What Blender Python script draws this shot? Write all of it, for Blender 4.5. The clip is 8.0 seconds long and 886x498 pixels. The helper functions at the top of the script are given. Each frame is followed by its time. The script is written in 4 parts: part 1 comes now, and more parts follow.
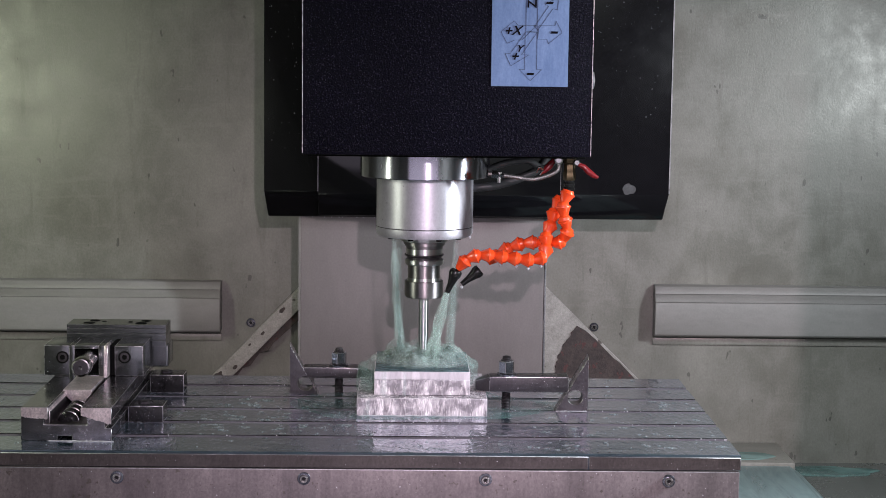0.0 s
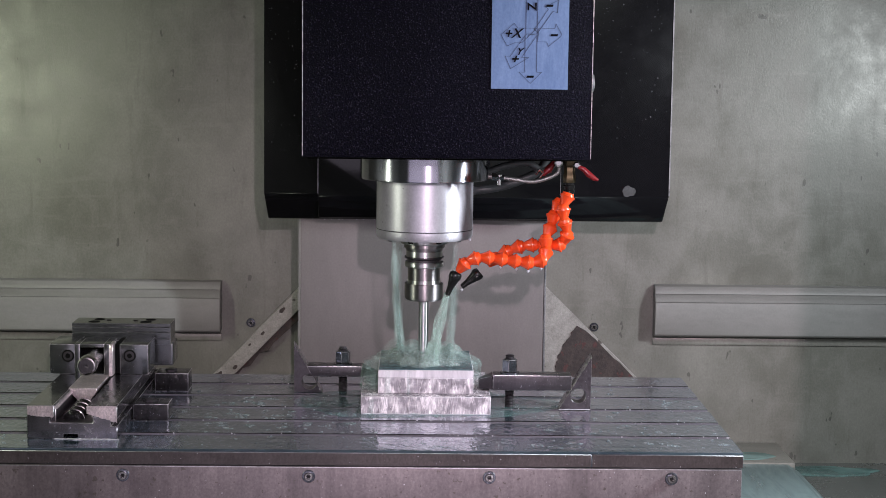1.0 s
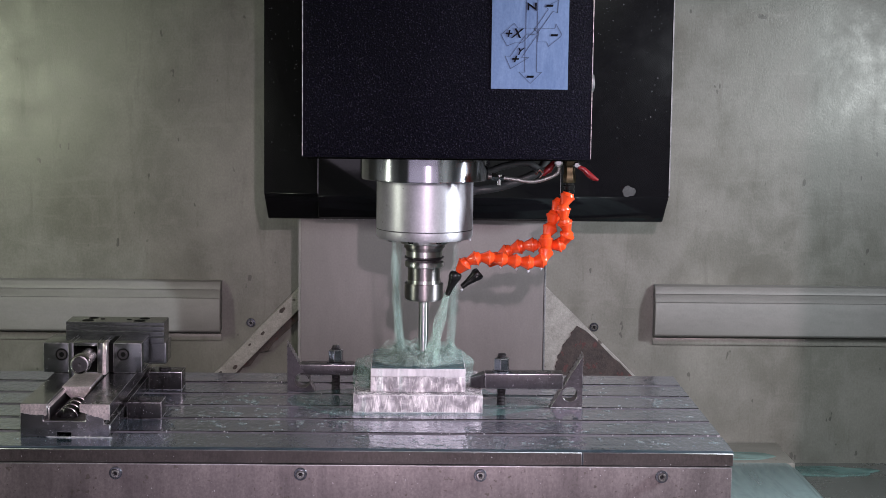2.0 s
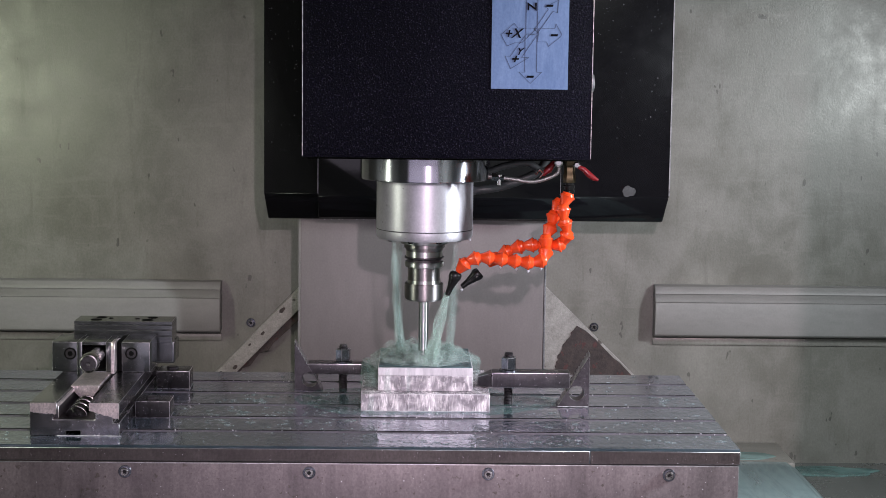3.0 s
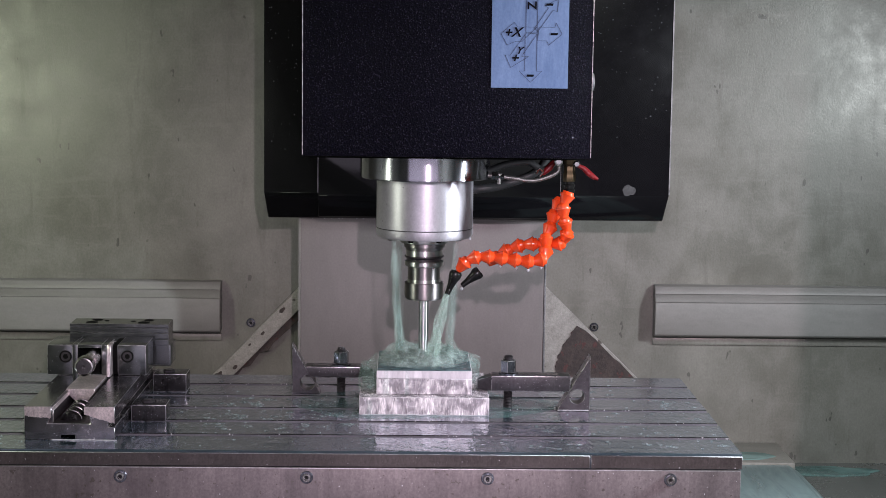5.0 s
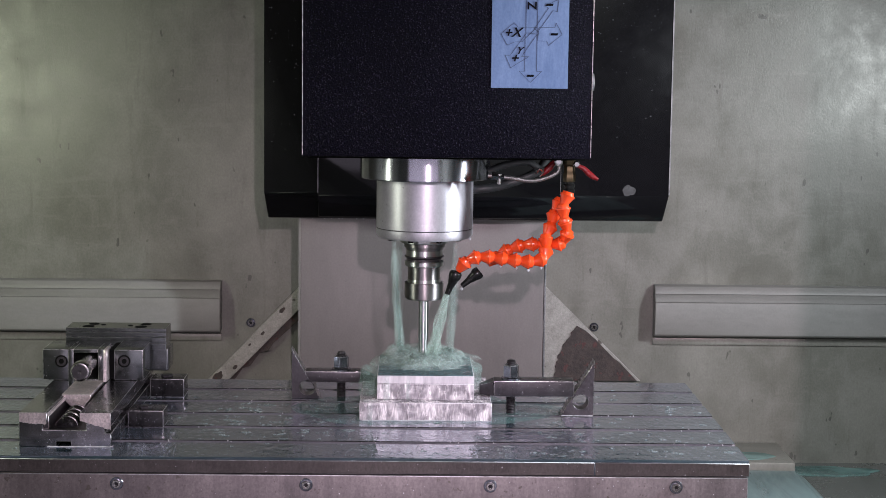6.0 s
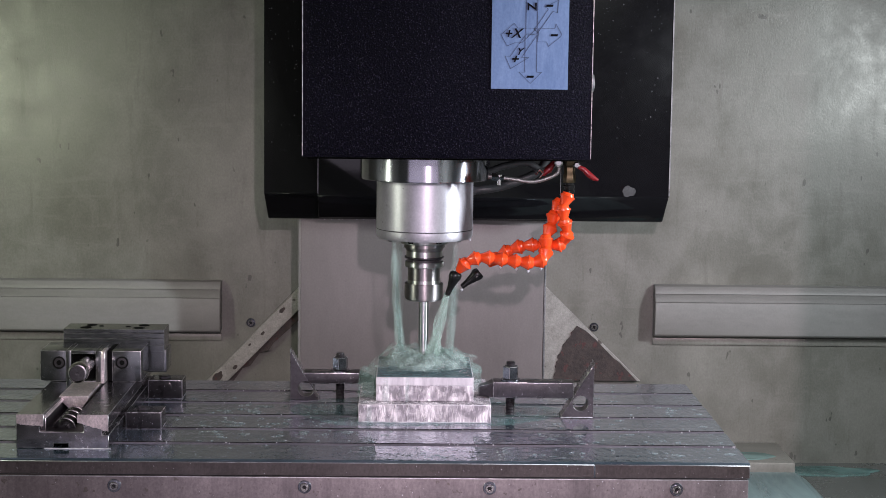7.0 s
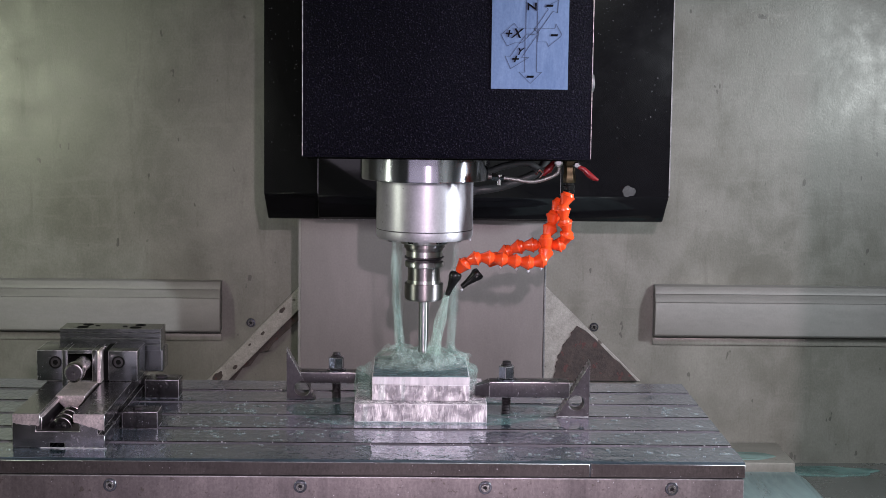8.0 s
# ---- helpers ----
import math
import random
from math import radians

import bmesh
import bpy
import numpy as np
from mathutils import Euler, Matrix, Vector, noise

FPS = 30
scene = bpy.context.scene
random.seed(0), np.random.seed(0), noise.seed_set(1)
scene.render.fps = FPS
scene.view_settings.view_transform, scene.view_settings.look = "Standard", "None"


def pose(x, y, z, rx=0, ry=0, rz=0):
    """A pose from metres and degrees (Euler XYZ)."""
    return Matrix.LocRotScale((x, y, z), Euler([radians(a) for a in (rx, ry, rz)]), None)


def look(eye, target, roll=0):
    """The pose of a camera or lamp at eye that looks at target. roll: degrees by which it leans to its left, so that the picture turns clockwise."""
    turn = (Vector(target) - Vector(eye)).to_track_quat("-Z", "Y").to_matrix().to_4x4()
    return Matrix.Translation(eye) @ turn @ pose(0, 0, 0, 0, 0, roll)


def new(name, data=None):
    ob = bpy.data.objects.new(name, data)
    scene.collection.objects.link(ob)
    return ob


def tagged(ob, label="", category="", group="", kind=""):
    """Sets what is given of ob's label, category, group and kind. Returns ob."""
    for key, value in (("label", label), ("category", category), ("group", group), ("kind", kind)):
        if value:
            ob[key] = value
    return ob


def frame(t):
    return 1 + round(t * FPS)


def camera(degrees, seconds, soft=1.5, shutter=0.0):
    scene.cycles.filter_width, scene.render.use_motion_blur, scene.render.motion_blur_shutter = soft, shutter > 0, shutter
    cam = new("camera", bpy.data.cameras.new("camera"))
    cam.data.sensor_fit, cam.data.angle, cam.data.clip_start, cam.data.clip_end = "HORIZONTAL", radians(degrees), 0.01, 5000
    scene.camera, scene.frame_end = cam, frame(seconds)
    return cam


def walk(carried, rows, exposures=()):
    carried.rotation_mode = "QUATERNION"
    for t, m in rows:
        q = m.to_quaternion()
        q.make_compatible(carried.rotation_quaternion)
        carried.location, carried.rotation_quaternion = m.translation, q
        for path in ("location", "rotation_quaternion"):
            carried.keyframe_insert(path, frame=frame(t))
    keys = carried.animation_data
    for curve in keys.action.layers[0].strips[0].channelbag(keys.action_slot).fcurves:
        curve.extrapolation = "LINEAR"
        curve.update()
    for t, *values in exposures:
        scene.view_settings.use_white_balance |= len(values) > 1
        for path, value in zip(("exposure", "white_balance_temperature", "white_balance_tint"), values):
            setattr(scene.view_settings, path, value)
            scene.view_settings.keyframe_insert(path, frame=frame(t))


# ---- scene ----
cam = camera(29.49, 8.0, soft=0.8)
EYE, AIM, ROLL = (0.09, -2.8514, 0.6079), (0.1546, 0.1268, 0.2524), 0.719
walk(cam, [(0.0, look(EYE, AIM, ROLL)), (8.0, look(EYE, AIM, ROLL))])

# ---- light ----
world = bpy.data.worlds.new("hall_light")
scene.world = world
world.use_nodes = True
world.node_tree.nodes["Background"].inputs["Color"].default_value = (0.99, 0.89, 1.09, 1)
world.node_tree.nodes["Background"].inputs["Strength"].default_value = 1.12
scene.view_settings.exposure = 0.0


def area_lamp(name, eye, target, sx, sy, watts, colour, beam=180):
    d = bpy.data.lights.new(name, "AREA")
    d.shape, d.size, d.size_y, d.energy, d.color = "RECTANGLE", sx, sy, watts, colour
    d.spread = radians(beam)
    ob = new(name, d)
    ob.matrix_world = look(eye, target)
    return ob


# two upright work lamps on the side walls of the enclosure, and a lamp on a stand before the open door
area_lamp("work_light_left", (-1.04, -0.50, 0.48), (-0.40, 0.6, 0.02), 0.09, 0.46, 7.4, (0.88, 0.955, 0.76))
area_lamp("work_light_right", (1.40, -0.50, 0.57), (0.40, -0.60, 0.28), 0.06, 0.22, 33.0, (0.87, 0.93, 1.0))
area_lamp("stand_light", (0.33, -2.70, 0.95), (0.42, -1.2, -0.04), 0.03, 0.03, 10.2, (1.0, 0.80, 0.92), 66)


# ---- materials ----
def nodes_of(name):
    m = bpy.data.materials.new(name)
    m.use_nodes = True
    return m, m.node_tree, m.node_tree.nodes["Principled BSDF"]


def noise_tex(nt, scale, detail=6.0, stretch=(1, 1, 1), rough=0.55, distort=0.0):
    co = nt.nodes.new("ShaderNodeTexCoord")
    mp = nt.nodes.new("ShaderNodeMapping")
    mp.inputs["Scale"].default_value = stretch
    tx = nt.nodes.new("ShaderNodeTexNoise")
    tx.inputs["Scale"].default_value, tx.inputs["Detail"].default_value = scale, detail
    tx.inputs["Roughness"].default_value, tx.inputs["Distortion"].default_value = rough, distort
    nt.links.new(co.outputs["Object"], mp.inputs["Vector"])
    nt.links.new(mp.outputs["Vector"], tx.inputs["Vector"])
    return tx.outputs["Fac"]


def ramp(nt, fac, stops):
    r = nt.nodes.new("ShaderNodeValToRGB")
    while len(r.color_ramp.elements) < len(stops):
        r.color_ramp.elements.new(0.5)
    for e, (p, c) in zip(r.color_ramp.elements, stops):
        e.position = p
        e.color = (c, c, c, 1) if isinstance(c, float) else (*c, 1)
    nt.links.new(fac, r.inputs["Fac"])
    return r.outputs["Color"]


def blend(nt, fac, a, b, mode="MIX"):
    x = nt.nodes.new("ShaderNodeMix")
    x.data_type, x.blend_type = "RGBA", mode
    for sock, val in ((x.inputs[0], fac), (x.inputs[6], a), (x.inputs[7], b)):
        if isinstance(val, (int, float)):
            sock.default_value = val
        elif isinstance(val, tuple):
            sock.default_value = (*val, 1)
        else:
            nt.links.new(val, sock)
    return x.outputs[2]


def bumped(nt, bsdf, fac, strength, dist, normal=None):
    b = nt.nodes.new("ShaderNodeBump")
    b.inputs["Strength"].default_value, b.inputs["Distance"].default_value = strength, dist
    nt.links.new(fac, b.inputs["Height"])
    if normal is not None:
        nt.links.new(normal, b.inputs["Normal"])
    nt.links.new(b.outputs["Normal"], bsdf.inputs["Normal"])
    return b.outputs["Normal"]


def surface(name, a, b, rough=(0.3, 0.5), metal=0.0, big=4.0, fine=60.0, stretch=(1, 1, 1), fine_stretch=(1, 1, 1),
            bump=0.2, depth=0.001, spots=None, spot_scale=30.0, spot_at=0.68, coat=0.0, gloss=0.5, grain=0.35):
    """Two colours mixed by broad stains and fine grain, with relief; spots: a third colour in patches."""
    m, nt, p = nodes_of(name)
    n1, n2 = noise_tex(nt, big, 5, stretch, 0.6, 0.3), noise_tex(nt, fine, 6, fine_stretch, 0.65)
    f = blend(nt, 0.4, ramp(nt, n1, [(0.32, 0.0), (0.68, 1.0)]), ramp(nt, n2, [(0.3, 0.0), (0.7, 1.0)]))
    c = blend(nt, f, a, b)
    if spots:
        n3 = noise_tex(nt, spot_scale, 3, (1, 1, 1), 0.5)
        c = blend(nt, ramp(nt, n3, [(spot_at, 0.0), (spot_at + 0.03, 1.0)]), c, spots)
    if grain:
        g = noise_tex(nt, 300.0, 3, (1, 1, 0.8), 0.7)
        c = blend(nt, 1.0, c, ramp(nt, g, [(0.30, 1.0 - grain), (0.70, 1.0 + 0.0)]), "MULTIPLY")
    nt.links.new(c, p.inputs["Base Color"])
    nt.links.new(ramp(nt, blend(nt, 0.5, n1, n2), [(0.3, float(rough[0])), (0.7, float(rough[1]))]), p.inputs["Roughness"])
    p.inputs["Metallic"].default_value = metal
    p.inputs["Coat Weight"].default_value = coat
    p.inputs["Specular IOR Level"].default_value = gloss
    p.inputs["Coat Roughness"].default_value = 0.08
    if bump:
        bumped(nt, p, n2, bump, depth)
    return m


def turned(m, amount=0.75):
    """Circular tool marks: highlights are drawn out along the axis."""
    nt = m.node_tree
    p = nt.nodes["Principled BSDF"]
    t = nt.nodes.new("ShaderNodeTangent")
    t.direction_type, t.axis = "RADIAL", "Z"
    nt.links.new(t.outputs[0], p.inputs["Tangent"])
    p.inputs["Anisotropic"].default_value, p.inputs["Anisotropic Rotation"].default_value = amount, 0.25
    return m


def clear(name, colour, share, rough=0.3, scale=40.0, stretch=(1, 1, 1)):
    """Thin coolant or foam: part of the light passes straight through, more where the film is thin."""
    m, nt, p = nodes_of(name)
    p.inputs["Base Color"].default_value = (*colour, 1)
    p.inputs["Roughness"].default_value = rough
    tr = nt.nodes.new("ShaderNodeBsdfTransparent")
    mx = nt.nodes.new("ShaderNodeMixShader")
    n = noise_tex(nt, scale, 5, stretch, 0.6, 0.5)
    nt.links.new(ramp(nt, n, [(0.32, float(share[0])), (0.68, float(share[1]))]), mx.inputs["Fac"])
    nt.links.new(tr.outputs[0], mx.inputs[1])
    tl = nt.nodes.new("ShaderNodeBsdfTranslucent")
    tl.inputs["Color"].default_value = (*colour, 1)
    half = nt.nodes.new("ShaderNodeMixShader")
    half.inputs["Fac"].default_value = 0.5
    nt.links.new(p.outputs[0], half.inputs[1])
    nt.links.new(tl.outputs[0], half.inputs[2])
    nt.links.new(half.outputs[0], mx.inputs[2])
    nt.links.new(mx.outputs[0], nt.nodes["Material Output"].inputs["Surface"])
    return m




def stained_sheet():
    """Old painted sheet: broad clouds, rubbed and run stains, scratches, a fine orange-peel and dark flecks."""
    m, nt, p = nodes_of("painted_sheet")
    n1, n2 = noise_tex(nt, 3.0, 5, (1, 1, 0.9), 0.62, 0.5), noise_tex(nt, 14.0, 6, (1.0, 1, 0.8), 0.66, 0.3)
    n3, n4 = noise_tex(nt, 34.0, 5, (1.5, 1, 0.22), 0.65, 0.3), noise_tex(nt, 260.0, 3, (1, 1, 0.7), 0.7)
    n5, n6 = noise_tex(nt, 30.0, 5, (0.25, 1, 1.4), 0.65, 0.4), noise_tex(nt, 60.0, 5, (1.1, 1, 0.7), 0.7, 0.4)
    c = blend(nt, ramp(nt, n1, [(0.36, 0.0), (0.64, 1.0)]), (0.150, 0.149, 0.126), (0.222, 0.218, 0.190))
    c = blend(nt, ramp(nt, n2, [(0.46, 0.0), (0.70, 0.55)]), c, (0.262, 0.256, 0.230))
    c = blend(nt, ramp(nt, n2, [(0.26, 0.45), (0.44, 0.0)]), c, (0.125, 0.120, 0.098))
    c = blend(nt, ramp(nt, n5, [(0.56, 0.0), (0.72, 0.40)]), c, (0.250, 0.242, 0.215))
    c = blend(nt, ramp(nt, n3, [(0.56, 0.0), (0.72, 0.42)]), c, (0.118, 0.112, 0.094))
    c = blend(nt, ramp(nt, n6, [(0.60, 0.0), (0.76, 0.25)]), c, (0.105, 0.100, 0.086))
    c = blend(nt, 1.0, c, ramp(nt, n4, [(0.30, 0.80), (0.70, 1.0)]), "MULTIPLY")
    c = blend(nt, ramp(nt, noise_tex(nt, 46.0, 2, (1.2, 1, 0.6), 0.5), [(0.725, 0.0), (0.75, 0.60)]), c, (0.045, 0.043, 0.036))
    nt.links.new(c, p.inputs["Base Color"])
    nt.links.new(ramp(nt, n2, [(0.3, 0.30), (0.7, 0.50)]), p.inputs["Roughness"])
    p.inputs["Metallic"].default_value = 0.2
    a = bumped(nt, p, n4, 0.35, 0.0007)
    a = bumped(nt, p, n6, 0.08, 0.0012, a)
    bumped(nt, p, n2, 0.12, 0.003, a)
    return m


M_WALL = stained_sheet()
M_RAIL = surface("grey_rail", (0.205, 0.20, 0.190), (0.275, 0.27, 0.255), (0.42, 0.55), 0.1, 5.0, 50.0, (0.4, 1, 2), (0.6, 1, 2), 0.08, grain=0.10)
M_COLUMN = surface("column_plate", (0.166, 0.148, 0.147), (0.220, 0.196, 0.195), (0.34, 0.45), 0.25, 4.0, 30.0, (1, 1, 0.5), (2, 1, 0.6), 0.05, spots=(0.16, 0.145, 0.145), spot_scale=50.0, spot_at=0.74, grain=0.16)
M_BRACE = surface("worn_pale_paint", (0.23, 0.222, 0.20), (0.44, 0.422, 0.39), (0.4, 0.6), 0.1, 24.0, 90.0, bump=0.3, spots=(0.09, 0.075, 0.065), spot_scale=30.0, spot_at=0.67)
M_RUST = surface("rusty_primer", (0.014, 0.010, 0.009), (0.080, 0.058, 0.052), (0.6, 0.8), 0.0, 48.0, 130.0, bump=0.6, depth=0.003, spots=(0.080, 0.027, 0.025), spot_scale=75.0, spot_at=0.61)
# black coat: the sparkle of its texture is put into paler spots
M_BLACK = surface("black_textured_paint", (0.0012, 0.0010, 0.0036), (0.0026, 0.0021, 0.0072), (0.36, 0.50), 0.0, 6.0, 300.0, bump=0.9, depth=0.0020, gloss=0.05, spots=(0.019, 0.016, 0.033), spot_scale=300.0, spot_at=0.615)
M_COVER = surface("black_gloss_paint", (0.0050, 0.0047, 0.0058), (0.0078, 0.0072, 0.0090), (0.08, 0.12), 0.0, 5.0, 40.0, bump=0.02, gloss=0.40)
M_EDGE = surface("bare_edge", (0.16, 0.16, 0.17), (0.45, 0.45, 0.46), (0.3, 0.5), 0.8, 60, 300)
M_WORN = surface("worn_bright_edge", (0.12, 0.115, 0.12), (0.56, 0.545, 0.555), (0.2, 0.4), 0.9, 90.0, 400.0)
M_SCUFF = surface("grey_scuff", (0.008, 0.008, 0.009), (0.09, 0.09, 0.095), (0.5, 0.7), 0.0, 120.0, 260.0)
M_RING = turned(surface("polished_ring", (0.38, 0.38, 0.43), (0.54, 0.54, 0.60), (0.24, 0.29), 1.0, 8.0, 40.0, (1, 1, 1), (1, 1, 0.03), 0.05, 0.001, grain=0.06), 0.97)
M_NOSE = turned(surface("satin_aluminium", (0.48, 0.47, 0.52), (0.68, 0.665, 0.715), (0.42, 0.54), 0.75, 26.0, 110.0, (1, 1, 0.35), (1.2, 1.2, 0.5), 0.08, spots=(0.36, 0.35, 0.39), spot_scale=85.0, spot_at=0.70, grain=0.16), 0.65)
M_HOLDER = turned(surface("holder_steel", (0.30, 0.28, 0.285), (0.42, 0.39, 0.395), (0.42, 0.50), 1.0, 20.0, 200.0, fine_stretch=(1, 1, 5), bump=0.05, grain=0.06), 0.93)
M_FLANGE = turned(surface("bright_flange", (0.52, 0.51, 0.51), (0.70, 0.69, 0.68), (0.32, 0.42), 1.0, 20.0, 200.0, fine_stretch=(1, 1, 5), bump=0.05, grain=0.06), 0.93)
M_TOOL = turned(surface("carbide", (0.55, 0.55, 0.56), (0.70, 0.70, 0.70), (0.28, 0.34), 1.0, 40.0, 200.0, grain=0.06), 0.97)
M_VISE = surface("ground_vise_steel", (0.23, 0.23, 0.25), (0.45, 0.43, 0.455), (0.12, 0.32), 1.0, 16.0, 55.0, (1, 1, 1), (1.5, 0.5, 1.5), 0.10, 0.0008, spots=(0.6, 0.58, 0.58), spot_scale=200.0, spot_at=0.73, grain=0.14)
M_DARKSTEEL = surface("blackened_steel", (0.005, 0.0045, 0.005), (0.016, 0.0145, 0.0155), (0.12, 0.28), 0.0, 20.0, 70.0, bump=0.5, depth=0.003, spots=(0.22, 0.21, 0.22), spot_scale=230.0, spot_at=0.71, gloss=0.28)
M_CLAMP = surface("oxide_steel", (0.045, 0.041, 0.045), (0.10, 0.092, 0.10), (0.26, 0.48), 0.75, 25.0, 150.0, bump=0.35, spots=(0.34, 0.33, 0.34), spot_scale=230.0, spot_at=0.70)
M_NUT = surface("zinc_nut", (0.10, 0.105, 0.125), (0.26, 0.27, 0.31), (0.14, 0.28), 0.95, 60.0, 200.0, bump=0.2, grain=0.14)
M_SCREW = surface("bright_screw", (0.36, 0.34, 0.33), (0.56, 0.55, 0.54), (0.12, 0.26), 1.0, 40.0, 150.0, bump=0.15, grain=0.14)
M_APRON = surface("stained_stainless", (0.092, 0.079, 0.082), (0.210, 0.183, 0.187), (0.34, 0.55), 0.6, 9.0, 30.0, (1.3, 1, 0.5), (3.2, 1, 0.22), 0.15, spots=(0.10, 0.085, 0.08), spot_scale=120.0, spot_at=0.66)
M_RIM = surface("dark_table_edge", (0.048, 0.041, 0.040), (0.115, 0.100, 0.097), (0.25, 0.45), 0.6, 8.0, 60.0, (1, 1, 1), (4, 1, 1), 0.12)
M_SLOT = surface("dull_slot_iron", (0.080, 0.079, 0.092), (0.195, 0.190, 0.215), (0.35, 0.55), 0.3, 20.0, 90.0, (0.4, 1, 1), (0.3, 1, 1), 0.3, spots=(0.5, 0.5, 0.52), spot_scale=120.0, spot_at=0.70)
M_ORANGE = surface("orange_plastic", (0.74, 0.058, 0.011), (0.86, 0.082, 0.016), (0.16, 0.28), 0.0, 20.0, 90.0, bump=0.03, coat=0.5, grain=0.06)
M_NOZZLE = surface("black_plastic", (0.006, 0.006, 0.006), (0.012, 0.012, 0.012), (0.16, 0.30), 0.0, 30.0, 90.0, bump=0.03, gloss=0.35, grain=0.06)
M_BRASS = surface("brass", (0.055, 0.044, 0.026), (0.125, 0.097, 0.055), (0.35, 0.5), 0.9, 40.0, 120.0)
M_RED = surface("red_lever_grip", (0.12, 0.006, 0.009), (0.24, 0.012, 0.016), (0.2, 0.35), 0.0, 30.0, 90.0, bump=0.02, grain=0.06)
M_RUBBER = surface("black_rubber", (0.012, 0.012, 0.013), (0.022, 0.022, 0.024), (0.4, 0.6), 0.0, 30.0, 120.0)
M_BRAID = surface("braided_steel", (0.14, 0.135, 0.135), (0.42, 0.41, 0.40), (0.35, 0.5), 0.9, 250.0, 700.0, bump=0.5, depth=0.0008)
M_STICKER = surface("pale_blue_foil", (0.11, 0.175, 0.335), (0.205, 0.29, 0.49), (0.55, 0.7), 0.0, 16.0, 60.0, (2, 1, 0.5), (3, 1, 0.6), 0.03, gloss=0.2, grain=0.15)
# near-black that stands for the shade in holes, gaps and undersides
M_HOLESHADE = surface("hole_shade", (0.003, 0.003, 0.003), (0.006, 0.006, 0.006), (0.7, 0.9), 0.0, gloss=0.05)
M_JAW = surface("dull_jaw_steel", (0.105, 0.113, 0.116), (0.200, 0.203, 0.208), (0.12, 0.30), 0.9, 20.0, 70.0, bump=0.08, spots=(0.4, 0.39, 0.39), spot_scale=210.0, spot_at=0.735, grain=0.14)
M_INK = surface("dark_ink", (0.003, 0.003, 0.006), (0.005, 0.005, 0.009), (0.6, 0.7), 0.0, gloss=0.08)
M_LINE = surface("thin_ink", (0.04, 0.05, 0.08), (0.07, 0.085, 0.12), (0.6, 0.7), 0.0, gloss=0.1)
M_HALL = surface("hall_concrete", (0.10, 0.10, 0.10), (0.16, 0.16, 0.16), (0.6, 0.8), 0.0)
M_TRAY = surface("wet_tray", (0.10, 0.11, 0.105), (0.16, 0.17, 0.16), (0.12, 0.35), 0.4, 5.0, 40.0, bump=0.06)
M_POOL = clear("coolant_film", (0.26, 0.44, 0.41), (-0.15, 0.26), 0.06, 40.0)
M_PUDDLE = clear("puddle_film", (0.36, 0.58, 0.55), (0.25, 0.80), 0.12, 12.0, (0.7, 1.6, 1))
M_SHEET = clear("running_coolant", (0.50, 0.63, 0.63), (0.40, 0.80), 0.15, 12.0, (2.5, 0.5, 1))
M_TOPWATER = clear("coolant_on_block", (0.17, 0.25, 0.275), (0.45, 0.92), 0.06, 70.0, (0.6, 1.4, 1))
# bright steel for the vise: lamp glints and lit faces put into the colour
M_LITSTEEL = surface("lit_steel", (0.40, 0.345, 0.36), (1.0, 0.87, 0.87), (0.28, 0.44), 0.7, 32.0, 170.0, (1, 1, 1.6), (1.6, 1, 0.8), 0.30, 0.001, grain=0.5)
M_FOAM = clear("coolant_foam", (0.47, 0.55, 0.55), (0.0, 0.60), 0.35, 150.0)
M_JET = clear("coolant_jet", (0.74, 0.93, 0.85), (0.02, 0.36), 0.35, 90.0, (1, 1, 0.06))
M_VEIL = clear("coolant_spray", (0.65, 0.86, 0.80), (-0.06, 0.11), 0.5, 60.0, (1, 1, 0.10))
M_STREAM = clear("coolant_stream", (0.68, 0.90, 0.83), (-0.06, 0.20), 0.35, 90.0, (1, 1, 0.06))
M_SPLASH = clear("coolant_splash", (0.78, 0.96, 0.90), (-0.22, 0.30), 0.45, 60.0)
M_MIST = clear("coolant_mist", (0.56, 0.80, 0.74), (-0.06, 0.26), 0.6, 50.0)
# water drops and beads, their glints put into pale base colours
M_BEAD = surface("bead_sparkle", (0.012, 0.011, 0.019), (0.055, 0.051, 0.074), (0.04, 0.08), 0.0, bump=0, grain=0)
M_DAMP = surface("dull_water_drop", (0.10, 0.10, 0.11), (0.26, 0.26, 0.28), (0.05, 0.12), 0.0, 300.0, 400.0, bump=0, grain=0)
M_DROP = surface("water_drop", (0.34, 0.34, 0.37), (0.55, 0.55, 0.58), (0.05, 0.10), 0.0, bump=0, grain=0)


